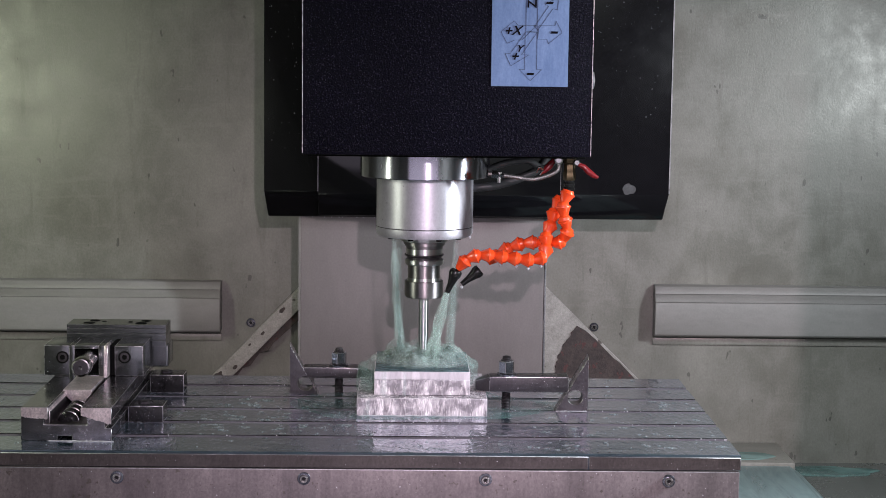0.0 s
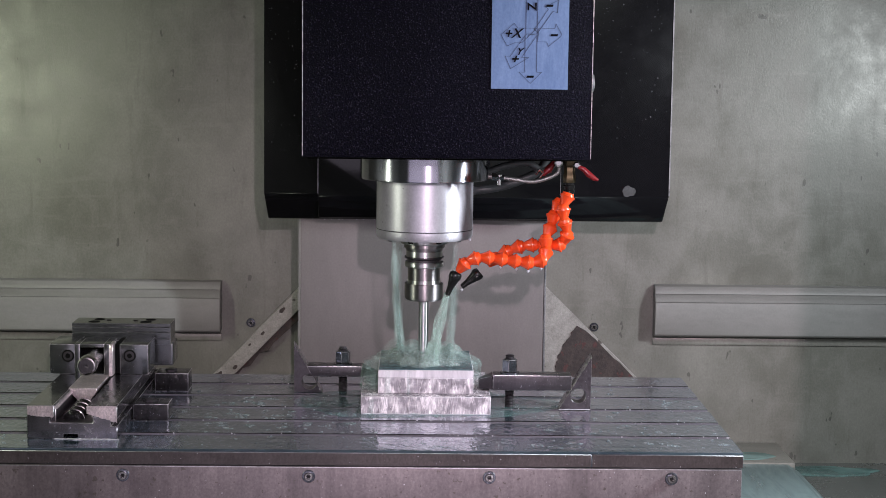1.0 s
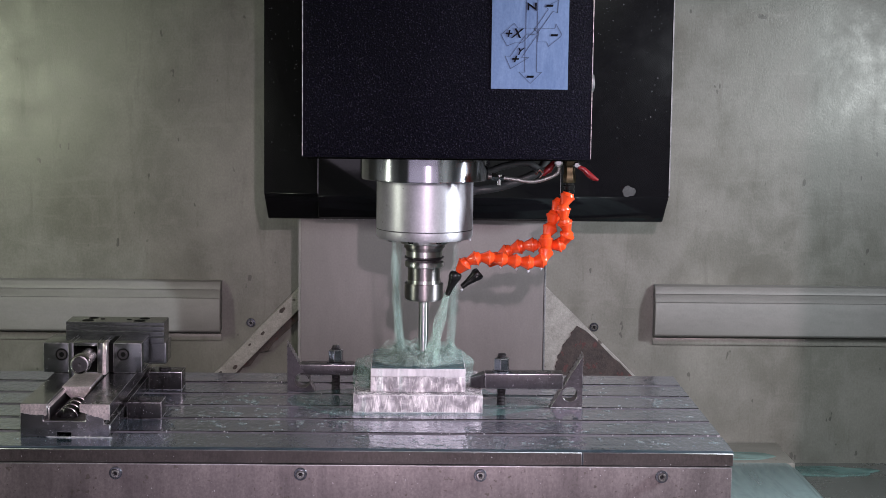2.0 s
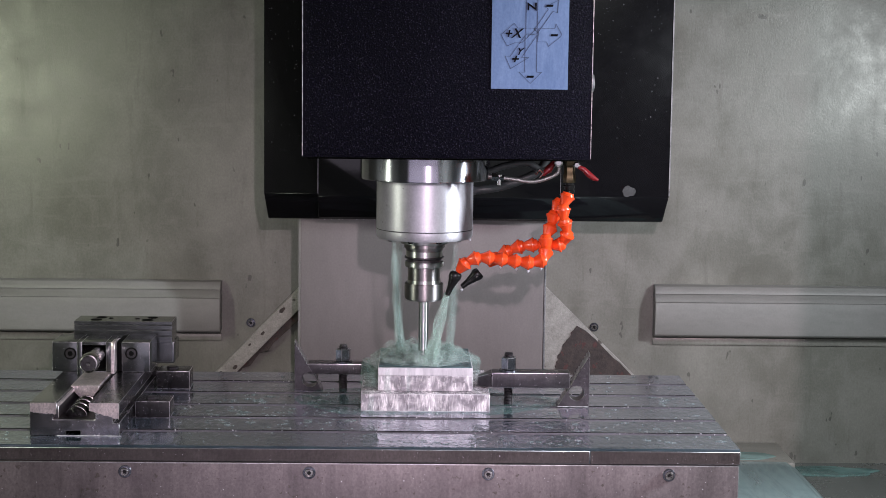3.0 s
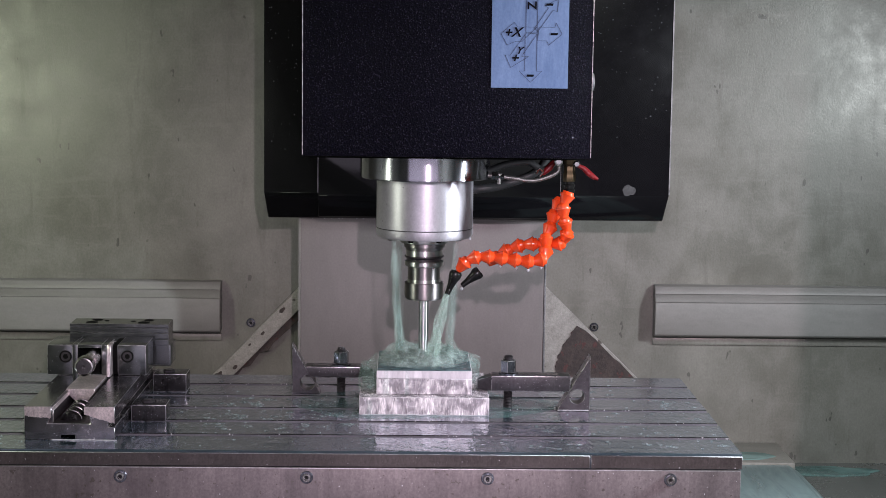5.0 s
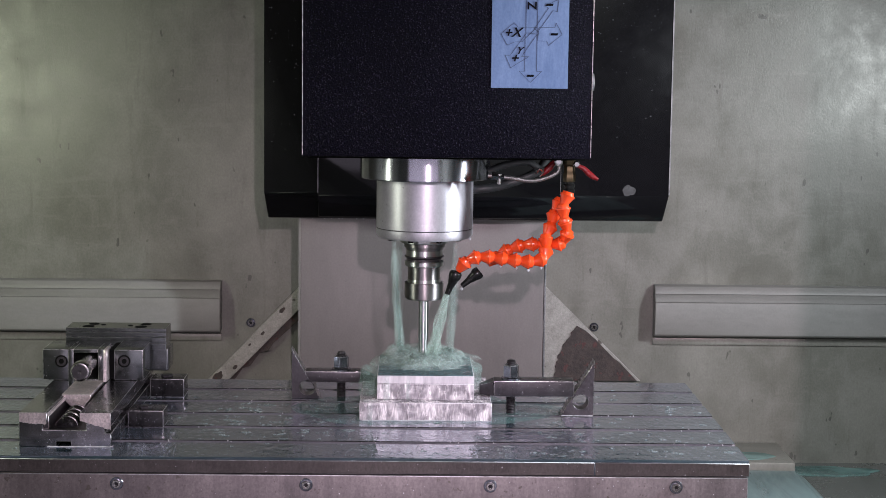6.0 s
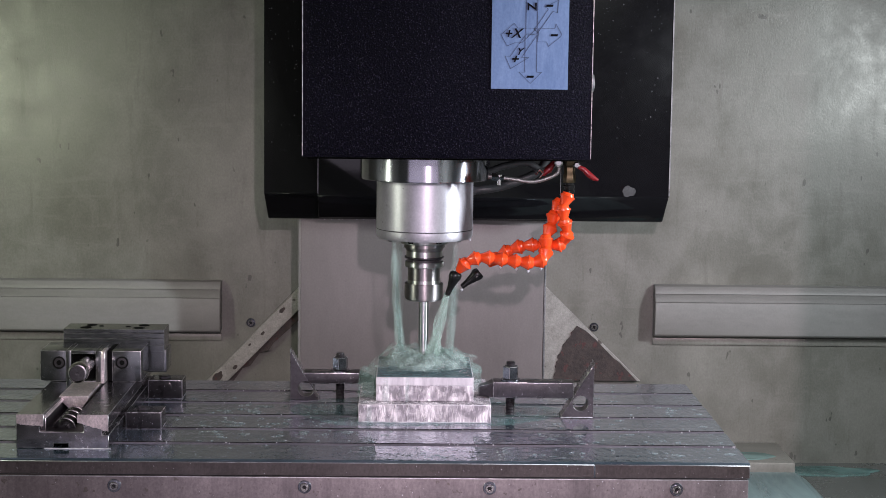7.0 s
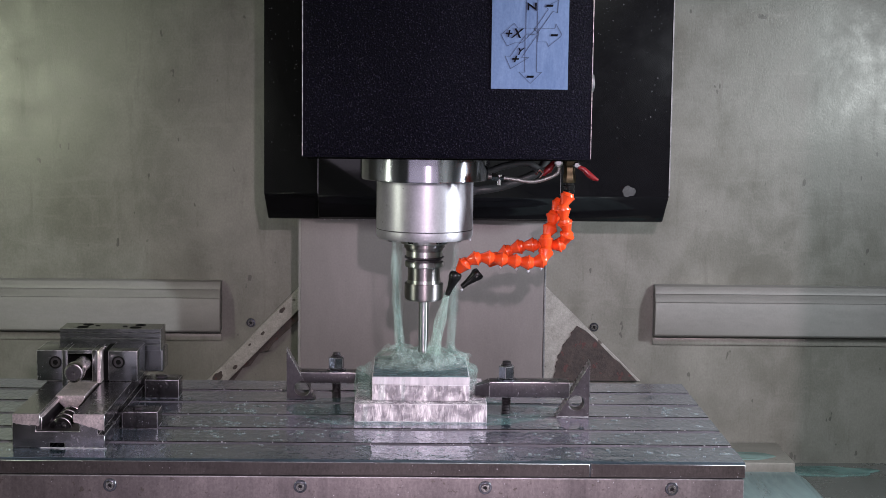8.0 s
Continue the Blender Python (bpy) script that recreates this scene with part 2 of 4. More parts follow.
def wet_table():
    """Cast iron under a rippled film of coolant, with long tool marks."""
    m, nt, p = nodes_of("wet_cast_iron")
    n1 = noise_tex(nt, 7.0, 5, (0.5, 1.4, 1), 0.6, 0.4)
    n2 = noise_tex(nt, 85.0, 5, (0.30, 1.5, 1), 0.55)
    n5 = noise_tex(nt, 60.0, 2, (1.9, 0.9, 1), 0.5)
    n3 = noise_tex(nt, 26.0, 3, (0.35, 1.8, 1), 0.5)
    n4 = noise_tex(nt, 240.0, 3, (0.06, 1.6, 1), 0.5)
    c = blend(nt, ramp(nt, n1, [(0.35, 0.0), (0.65, 1.0)]), (0.042, 0.062, 0.075), (0.102, 0.120, 0.136))
    c = blend(nt, ramp(nt, n2, [(0.40, 0.0), (0.70, 0.7)]), c, (0.085, 0.140, 0.146))
    c = blend(nt, ramp(nt, n4, [(0.55, 0.0), (0.75, 0.6)]), c, (0.30, 0.30, 0.33))
    nt.links.new(c, p.inputs["Base Color"])
    nt.links.new(ramp(nt, n1, [(0.35, 0.05), (0.7, 0.17)]), p.inputs["Roughness"])
    p.inputs["Metallic"].default_value = 0.6
    p.inputs["Coat Weight"].default_value, p.inputs["Coat Roughness"].default_value = 1.0, 0.02
    p.inputs["Coat IOR"].default_value = 1.55
    p.inputs["Coat Tint"].default_value = (0.86, 0.90, 1.0, 1)
    a = bumped(nt, p, n3, 0.30, 0.002)
    b = bumped(nt, p, n2, 0.30, 0.0010, a)
    b = bumped(nt, p, n5, 0.60, 0.0020, b)
    b = bumped(nt, p, n4, 0.12, 0.0004, b)
    nt.links.new(b, p.inputs["Coat Normal"])
    return m


def acrylic():
    """Sawn, half-clear sides: upright streaks, some white and rough, some clear."""
    m, nt, p = nodes_of("sawn_acrylic")
    n1 = noise_tex(nt, 200.0, 4, (1, 1, 0.22), 0.6, 0.8)
    n2 = noise_tex(nt, 42.0, 4, (1, 1, 0.9), 0.6, 0.6)
    n3 = noise_tex(nt, 320.0, 3, (1, 1, 0.2), 0.6)
    f = blend(nt, 1.0, ramp(nt, n1, [(0.44, 0.30), (0.66, 1.0)]), ramp(nt, n2, [(0.44, 0.25), (0.56, 1.0)]), "MULTIPLY")
    nt.links.new(blend(nt, f, (0.33, 0.295, 0.335), (0.92, 0.85, 0.88)), p.inputs["Base Color"])
    nt.links.new(ramp(nt, n1, [(0.35, 0.06), (0.65, 0.34)]), p.inputs["Roughness"])
    nt.links.new(ramp(nt, n2, [(0.40, 0.42), (0.60, 0.05)]), p.inputs["Transmission Weight"])
    p.inputs["IOR"].default_value = 1.49
    a = bumped(nt, p, n1, 0.6, 0.003)
    bumped(nt, p, n3, 0.4, 0.0008, a)
    return m


M_TABLE, M_ACRYLIC = wet_table(), acrylic()
M_MILLED = surface("milled_acrylic", (0.38, 0.35, 0.39), (0.74, 0.69, 0.73), (0.10, 0.30), 0.0, 60.0, 200.0, (1, 1, 0.2), (1, 1, 0.2), 0.2, grain=0.06)

# ---- building tools ----
BASE = {}


def thing(name, base=(0, 0, 0), label="", category="", group="", kind=""):
    ob = new(name)
    ob.empty_display_size = 0.02
    ob.location = base
    BASE[ob] = Vector(base)
    return tagged(ob, label, category, group, kind)


def mesh_of(name, bm, material, smooth=38, worn=None):
    bmesh.ops.recalc_face_normals(bm, faces=bm.faces)
    lim = radians(smooth)
    for f in bm.faces:
        f.smooth = True
    for e in bm.edges:
        e.smooth = len(e.link_faces) == 2 and e.calc_face_angle(0) < lim
    me = bpy.data.meshes.new(name)
    bm.to_mesh(me)
    bm.free()
    me.materials.append(material)
    if worn:
        me.materials.append(worn)
    return me


def part(name, bm, material, parent, label="", smooth=38, worn=None):
    """One mesh, given in world coordinates, under a thing or a part of it."""
    base = BASE[parent]
    bm.transform(Matrix.Translation(-base))
    ob = new(name, mesh_of(name, bm, material, smooth, worn))
    ob.parent = parent
    BASE[ob] = base
    return tagged(ob, label)


def solid(name, bm, material, label="", category="", kind="", base=(0, 0, 0), smooth=38):
    """One mesh that is a thing, or a piece of the setting, by itself."""
    bm.transform(Matrix.Translation(-Vector(base)))
    ob = new(name, mesh_of(name, bm, material, smooth))
    ob.location = base
    BASE[ob] = Vector(base)
    return tagged(ob, label, category, "", kind)


def box(x0, x1, y0, y1, z0, z1, bevel=0.0, bm=None, seg=2):
    bm = bm or bmesh.new()
    m = Matrix.Translation(((x0 + x1) / 2, (y0 + y1) / 2, (z0 + z1) / 2)) @ Matrix.Diagonal((x1 - x0, y1 - y0, z1 - z0, 1))
    vs = bmesh.ops.create_cube(bm, size=1, matrix=m)["verts"]
    if bevel:
        es = list({e for v in vs for e in v.link_edges})
        bmesh.ops.bevel(bm, geom=es, offset=bevel, segments=seg, profile=0.6, affect="EDGES", material=1)
    return bm


def lathe(profile, at=(0, 0, 0), seg=64, bm=None, m=None):
    """A turned body from (radius, height) pairs; m: a pose for it, else upright at the place given."""
    bm = bm or bmesh.new()
    m = m or Matrix.Translation(at)
    rings = []
    for r, z in profile:
        rings.append([bm.verts.new(m @ Vector((max(r, 1e-5) * math.cos(2 * math.pi * k / seg), max(r, 1e-5) * math.sin(2 * math.pi * k / seg), z))) for k in range(seg)])
    for a, b in zip(rings, rings[1:]):
        for k in range(seg):
            bm.faces.new((a[k], a[(k + 1) % seg], b[(k + 1) % seg], b[k]))
    bm.faces.new(rings[0][::-1])
    bm.faces.new(rings[-1])
    return bm


def prism(poly, y0, y1, bevel=0.0, bm=None, axis="y"):
    """An outline in x and z, drawn out along y; or in y and z, along x."""
    bm = bm or bmesh.new()
    put = (lambda a, d, c: (a, d, c)) if axis == "y" else (lambda a, d, c: (d, a, c))
    f0 = [bm.verts.new(put(a, y0, c)) for a, c in poly]
    f1 = [bm.verts.new(put(a, y1, c)) for a, c in poly]
    n = len(poly)
    faces = [bm.faces.new(f0), bm.faces.new(f1[::-1])]
    faces += [bm.faces.new((f0[k], f1[k], f1[(k + 1) % n], f0[(k + 1) % n])) for k in range(n)]
    if bevel:
        bmesh.ops.recalc_face_normals(bm, faces=faces)
        bmesh.ops.bevel(bm, geom=list({e for f in faces for e in f.edges}), offset=bevel, segments=1, affect="EDGES", material=1)
    return bm


def smooth_path(pts, per=8):
    pts = [Vector(p) for p in pts]
    out = []
    for i in range(len(pts) - 1):
        p0, p1, p2, p3 = pts[max(i - 1, 0)], pts[i], pts[i + 1], pts[min(i + 2, len(pts) - 1)]
        for k in range(per):
            t = k / per
            out.append(0.5 * (2 * p1 + (p2 - p0) * t + (2 * p0 - 5 * p1 + 4 * p2 - p3) * t * t + (3 * p1 - p0 - 3 * p2 + p3) * t ** 3))
    return out + [pts[-1]]


def tube(pts, radius, seg=12, bm=None):
    """A round body along points; radius: a number or one for each point."""
    bm = bm or bmesh.new()
    pts = [Vector(p) for p in pts]
    rs = radius if isinstance(radius, (list, tuple)) else [radius] * len(pts)
    rings, side = [], None
    for i, p in enumerate(pts):
        d = (pts[min(i + 1, len(pts) - 1)] - pts[max(i - 1, 0)]).normalized()
        side = (side - d * side.dot(d)).normalized() if side else d.orthogonal().normalized()
        up = d.cross(side)
        rings.append([bm.verts.new(p + rs[i] * (math.cos(2 * math.pi * k / seg) * side + math.sin(2 * math.pi * k / seg) * up)) for k in range(seg)])
    for a, b in zip(rings, rings[1:]):
        for k in range(seg):
            bm.faces.new((a[k], a[(k + 1) % seg], b[(k + 1) % seg], b[k]))
    bm.faces.new(rings[0][::-1])
    bm.faces.new(rings[-1])
    return bm


def along(p, q):
    """A pose at p whose z points to q."""
    d = Vector(q) - Vector(p)
    return Matrix.Translation(p) @ d.to_track_quat("Z", "Y").to_matrix().to_4x4()


def facing(x, y, z):
    """A pose whose z points towards the door, for bolts on upright faces."""
    return pose(x, y, z, 90, 0, 0)


def letters(text, size, m, depth=0.0006):
    c = bpy.data.curves.new("letters", "FONT")
    c.body, c.size, c.extrude, c.align_x, c.align_y = text, size, depth, "CENTER", "CENTER"
    c.offset = size * 0.018
    ob = bpy.data.objects.new("letters", c)
    scene.collection.objects.link(ob)
    bpy.context.view_layer.update()
    me = bpy.data.meshes.new_from_object(ob.evaluated_get(bpy.context.evaluated_depsgraph_get()))
    bm = bmesh.new()
    bm.from_mesh(me)
    bm.transform(m)
    bpy.data.objects.remove(ob)
    bpy.data.curves.remove(c)
    bpy.data.meshes.remove(me)
    return bm

def puddle(cx, cy, z, rx, ry, seed, n=40, h=0.003):
    bm = bmesh.new()
    ring = []
    for k in range(n):
        a = 2 * math.pi * k / n
        w = 1 + 0.28 * noise.noise(Vector((math.cos(a) * 1.6, math.sin(a) * 1.6, seed)))
        ring.append(bm.verts.new((cx + rx * w * math.cos(a), cy + ry * w * math.sin(a), z)))
    top = [bm.verts.new((cx + (v.co.x - cx) * 0.96, cy + (v.co.y - cy) * 0.96, z + h)) for v in ring]
    bm.faces.new(top)
    bm.faces.new(ring[::-1])
    for k in range(n):
        bm.faces.new((ring[k], ring[(k + 1) % n], top[(k + 1) % n], top[k]))
    return bm


# ---- enclosure ----
WY = 0.60
XW0, XW1, FY = -1.15, 1.55, -1.20
solid("wall_back", box(XW0, XW1, WY, WY + 0.03, -0.25, 1.32), M_WALL, "grey-green painted sheet back wall with stains and scratches", "wall", "structure")
solid("wall_left", box(XW0 - 0.03, XW0, FY, WY + 0.03, -0.25, 1.32), M_WALL, "painted sheet side wall of the enclosure", "wall", "structure")
solid("wall_right", box(XW1, XW1 + 0.03, FY, WY + 0.03, -0.25, 1.32), M_WALL, "painted sheet side wall of the enclosure", "wall", "structure")
solid("ceiling", box(XW0 - 0.03, XW1 + 0.03, FY, WY + 0.03, 1.32, 1.35), M_WALL, "painted sheet roof of the enclosure", "ceiling", "structure")
solid("floor", box(XW0 - 0.03, XW1 + 0.03, FY, WY + 0.03, -0.29, -0.25), M_TRAY, "wet dark steel chip tray with coolant", "floor", "structure")
# front sheet round the open door, unseen; its edges are set to cut the light
solid("wall_front", box(XW0 - 0.03, XW1 + 0.03, FY - 0.03, FY, -0.95, -0.25), M_WALL, "painted sheet below the open door", "wall", "structure")
solid("wall_front", box(XW0 - 0.03, XW1 + 0.03, FY - 0.03, FY, 0.838, 1.35), M_WALL, "unseen painted sheet above the open door, added to cut the lamp light", "wall", "structure")
solid("wall_front", box(0.5945, XW1 + 0.03, FY - 0.03, FY, -0.25, 0.838), M_WALL, "unseen painted sheet beside the open door, its edge set to cut the light", "wall", "structure")
solid("wall_front", box(XW0 - 0.03, -0.54, FY - 0.03, FY, -0.25, 0.838), M_WALL, "unseen painted sheet beside the open door, its edge set to cut the light", "wall", "structure")
solid("ground", box(-6, 6, -6, 5, -1.0, -0.95), M_HALL, "grey concrete hall floor", "floor", "structure")


def back_rail(x0, x1):
    """A folded sheet rail: a narrow upper lip, a sloping band, a tall face, and a seam strip below."""
    y = WY
    rail = thing("wall_rail", ((x0 + x1) / 2, y, 0.05), "long grey folded sheet rail fixed to the back wall", "rail", "rails on the back wall")
    part("upper_lip", prism([(y, 0.1274), (y - 0.022, 0.1255), (y - 0.028, 0.1101), (y, 0.1101)], x0, x1, 0.0012, axis="x"), M_RAIL, rail)
    part("sloping_band", prism([(y, 0.1097), (y - 0.0285, 0.1097), (y - 0.038, 0.0948), (y, 0.0948)], x0, x1, 0.0006, axis="x"), M_RAIL, rail)
    part("face_plate", prism([(y, 0.0943), (y - 0.0385, 0.0943), (y - 0.040, 0.0272), (y - 0.033, 0.0224), (y, 0.0224)], x0, x1, 0.0012, axis="x"), M_RAIL, rail)
    part("seam_strip", box(x0, x1, y - 0.006, y, 0.0004, 0.0157, 0.002), M_WALL, rail)
    return rail


back_rail(XW0 + 0.005, -0.2909)
back_rail(0.6027, XW1 - 0.005)


def socket_bolt(name, x, y, z, r, parent, label=""):
    """A washer, a round head and a hex socket, facing the door."""
    m = facing(x, y, z)
    bolt = part(name, lathe([(r * 1.45, -0.001), (r * 1.5, 0.0015), (r * 1.42, 0.0022), (r * 1.0, 0.0022)], seg=32, m=m), M_NUT, parent, label)
    head = lathe([(r, 0.002), (r, 0.0052), (r * 0.86, 0.0066), (r * 0.55, 0.0066), (r * 0.52, 0.0030)], seg=24, m=m)
    part("bolt_head", head, M_SCREW, bolt)
    part("socket", lathe([(r * 0.5, 0.0029), (r * 0.5, 0.0034)], seg=6, m=m), M_DARKSTEEL, bolt)
    return bolt


for bx, bz in ((-0.2311, 0.0387), (0.4808, 0.0358)):
    fixing = thing("wall_bolt", (bx, WY, bz), "small steel bolt with washer in the back wall", "bolt", "bolts in the back wall")
    socket_bolt("washer", bx, WY - 0.0015, bz, 0.0062, fixing)

# column plate behind the table, with folded edges
column = thing("column_plate", (0.12, 0.405, -0.2), "plain grey-mauve sheet plate in front of the machine column", "cover plate")
part("face", box(-0.1165, 0.3594, 0.405, 0.415, -0.249, 0.60, 0.003), M_COLUMN, column)
part("side_fold", box(-0.1204, -0.1165, 0.408, 0.598, -0.249, 0.60), M_RAIL, column)
part("side_fold", box(0.3594, 0.3632, 0.404, 0.598, -0.249, 0.60, 0.0015), M_EDGE, column)

# sloping gusset plates beside the column, worn to primer and rust
brace = thing("brace_strip", (-0.22, 0.585, 0.0), "sloping pale painted strip with chipped rusty edge beside the column", "brace")
bm = prism([(-0.3269, -0.0878), (-0.1228, 0.124), (-0.1228, 0.078), (-0.2838, -0.0878)], 0.578, 0.598, 0.001)
part("strip", bm, M_BRACE, brace)
bm = prism([(-0.2833, -0.0878), (-0.1228, 0.0775), (-0.1228, 0.0541), (-0.1831, -0.0015), (-0.1927, -0.0168), (-0.2119, -0.0226), (-0.231, -0.0494), (-0.2473, -0.0552), (-0.2694, -0.0878)], 0.586, 0.598)
part("rust_band", bm, M_RUST, brace, "dark red rust along the strip's lower edge")
for x, z, r, q in ((-0.298, -0.072, 0.013, 1), (-0.262, -0.052, 0.006, 2), (-0.205, 0.020, 0.005, 3), (-0.165, 0.068, 0.007, 4), (-0.232, -0.004, 0.0035, 5)):
    chip = puddle(0, 0, 0, r, r * 0.6, q * 2.3, 26, 0.0006)
    chip.transform(pose(x, 0.5778, z, 90, 0, 0) @ pose(0, 0, 0, 0, 0, 46))
    part("rust_chip", chip, M_RUST, brace)
gusset = thing("gusset_plate", (0.44, 0.585, 0.0), "triangular painted gusset plate, half of it rusted dark", "plate")
part("plate", prism([(0.3727, 0.1269), (0.5788, -0.0753), (0.3727, -0.0753)], 0.582, 0.598, 0.001), M_BRACE, gusset)
rnd = random.Random(5)
edge = []
for k in range(25):
    t = k / 24
    x, z = 0.4427 + t * -0.0441, 0.0407 + t * -0.115
    edge.append((x - 0.012 * math.sin(t * 3.1) + rnd.uniform(-0.0025, 0.0025), z + rnd.uniform(-0.001, 0.001)))
part("rust_patch", prism(edge + [(0.5711, -0.0743), (0.5328, -0.0341), (0.5213, -0.0264), (0.4829, 0.0129), (0.4618, 0.0311)], 0.5795, 0.583), M_RUST, gusset, "dark red-brown rust patch")

# under the table: a low step along the back wall, and the sheet cover that travels with the saddle
solid("tray_step", box(0.3636, 0.872, 0.425, 0.598, -0.249, -0.206, 0.006), M_WALL, "low grey sheet metal step along the back wall", "step", "structure")
cover = thing("way_cover", (0.82, 0.0, -0.25), "low sheet metal way cover under running turquoise coolant", "way cover")
part("deck", prism([(0.20, -0.249), (0.902, -0.249), (0.866, -0.214), (0.845, -0.2005), (0.20, -0.198)], -0.25, 0.375, 0.010), M_TRAY, cover)
part("coolant_sheet", prism([(0.22, -0.194), (0.843, -0.196), (0.865, -0.2105), (0.899, -0.2445), (0.895, -0.2475), (0.860, -0.2128), (0.841, -0.1985), (0.22, -0.1965)], -0.245, 0.368, 0.0008), M_SHEET, cover, "thin sheet of turquoise coolant")


for cx, cy, z, rx, ry, s in ((0.735, 0.474, -0.2062, 0.115, 0.034, 1), (0.965, 0.525, -0.2495, 0.10, 0.040, 2)):
    solid("coolant_puddle", puddle(cx, cy, z, rx, ry, s, h=0.0015), M_PUDDLE, "shallow turquoise puddle in the chip tray", "puddle")

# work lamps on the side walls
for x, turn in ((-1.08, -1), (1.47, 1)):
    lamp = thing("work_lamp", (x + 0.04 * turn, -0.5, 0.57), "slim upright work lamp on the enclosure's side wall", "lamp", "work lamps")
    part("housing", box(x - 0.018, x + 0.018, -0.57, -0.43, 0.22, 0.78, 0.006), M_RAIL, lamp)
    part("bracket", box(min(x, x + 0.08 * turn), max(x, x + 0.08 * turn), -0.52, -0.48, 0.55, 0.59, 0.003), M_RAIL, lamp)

# ---- spindle head ----
SX = 0.12
head = thing("spindle_head", (SX, 0.0, 0.43), "black milling spindle head with textured front box and bright steel nose", "machine head")
HY = -0.20
part("front_box", box(-0.0757, 0.3787, HY, 0.16, 0.4353, 1.10, 0.0007), M_BLACK, head, "black textured paint with droplets")
part("edge_strip", box(-0.0763, -0.0752, HY - 0.0006, HY + 0.010, 0.437, 1.10), M_WORN, head, "bright worn corner edge")
part("edge_strip", box(0.3782, 0.3793, HY - 0.0006, HY + 0.010, 0.437, 1.10), M_WORN, head, "bright worn corner edge")
part("underside", box(-0.070, 0.374, HY + 0.04, 0.15, 0.430, 0.4355), M_HOLESHADE, head)
part("side_knob", lathe([(0.001, 0), (0.014, 0.0005), (0.013, 0.004), (0.001, 0.006)], m=pose(0.3787, -0.186, 0.556, 0, 90, 0), seg=24), M_EDGE, head)
# rear cover, its lower edge folded back
poly = [(0.355, 1.10), (0.355, 0.3286), (0.384, 0.2779), (0.3984, 0.2779), (0.3984, 1.10)]
bm = prism(poly, -0.1832, 0.5912, 0.002, axis="x")
for v in bm.verts:
    if v.co.z < 0.30:
        v.co.x += 0.0053 if v.co.x < 0.2 else -0.0063
part("rear_cover", bm, M_COVER, head, "black glossy sheet cover, folded back below")
part("cover_edge", box(0.5905, 0.5928, 0.3535, 0.357, 0.332, 1.10), M_EDGE, head, "worn bright cover edge")
bm = prism([(0.158, 1.09), (0.158, 0.450), (0.290, 0.450), (0.290, 0.3297), (0.3143, 0.2872), (0.357, 0.2872), (0.357, 1.09)], -0.0772, 0.377, 0.002, axis="x")
part("ram", bm, M_COVER, head)
for x in (-0.0776, 0.3767):
    part("ram_edge", box(x, x + 0.0009, 0.2893, 0.2915, 0.335, 0.4335), M_WORN, head, "thin bright strip along the vertical panel seam")
part("ring", lathe([(0.10, 0.4345), (0.11, 0.4345), (0.11, 0.3895), (0.1085, 0.388), (0.08, 0.388)], (SX, 0, 0), 96), M_RING, head, "polished steel mounting ring")
part("nose", lathe([(0.07, 0.389), (0.0815, 0.389), (0.0821, 0.387), (0.0821, 0.3042), (0.0812, 0.3036), (0.0812, 0.3026), (0.0821, 0.302), (0.0821, 0.2925), (0.078, 0.287), (0.05, 0.286)], (SX, 0, 0), 96), M_NOSE, head, "satin aluminium spindle nose")
part("nose_groove", lathe([(0.0813, 0.3026), (0.08165, 0.3031), (0.0813, 0.3036)], (SX, 0, 0), 96), M_RUBBER, head)
for a in range(8):
    an = 2 * math.pi * (a + 0.5) / 8
    part("face_nozzle", lathe([(0.001, 0), (0.0055, 0), (0.0045, -0.004), (0.001, -0.0045)], (SX + 0.062 * math.cos(an), 0.062 * math.sin(an), 0.2865), 16), M_DARKSTEEL, head)
part("drip", lathe([(0.0005, 0), (0.0022, -0.001), (0.0016, -0.004), (0.0003, -0.005)], (SX + 0.077, -0.02, 0.2885), 12), M_DROP, head)

# axis sticker: foil, arrow outlines and signs
SY = HY - 0.0012
sticker = part("axis_sticker", box(0.2195, 0.3400, SY, HY + 0.0005, 0.5455, 0.80, 0.0003, seg=1), M_STICKER, head, "pale blue axis sticker with arrows and signs")


def outline(pts, w=0.0005, closed=True):
    bm = bmesh.new()
    n = len(pts)
    for k in range(n if closed else n - 1):
        a, b = Vector((pts[k][0], 0, pts[k][1])), Vector((pts[(k + 1) % n][0], 0, pts[(k + 1) % n][1]))
        s = (b - a).cross(Vector((0, 1, 0))).normalized() * w / 2
        vs = [a + s, a - s, b - s, b + s]
        lo = [bm.verts.new((v.x, SY + 0.0001, v.z)) for v in vs]
        hi = [bm.verts.new((v.x, SY - 0.0004, v.z)) for v in vs]
        bm.faces.new(hi)
        for j in range(4):
            bm.faces.new((lo[j], lo[(j + 1) % 4], hi[(j + 1) % 4], hi[j]))
    return bm


def sx(px):
    return 0.2206 + (px - 870) * 0.000888


def sz(py):
    return 0.5457 + (158 - py) * 0.000878


ARROWS = (
    [(885, 62), (908, 42), (915, 50), (948, 50), (922, 76), (910, 76), (896, 82)],
    [(952, 50), (980, 50), (982, 42), (993, 62), (969, 82), (966, 74), (950, 74)],
    [(949, 62), (930, 60), (902, 100), (893, 100), (903, 122), (935, 102), (922, 102)],
    [(928, 62), (928, 128), (918, 128), (938, 148), (958, 128), (949, 128), (949, 62)],
    [(950, 58), (976, 20), (984, 22), (986, 0), (962, 12), (968, 16), (944, 52)],
    [(929, 60), (929, -40), (949, -40), (949, 60)])
for pts in ARROWS:
    part("arrow_line", outline([(sx(a), sz(b)) for a, b in pts]), M_LINE, sticker)
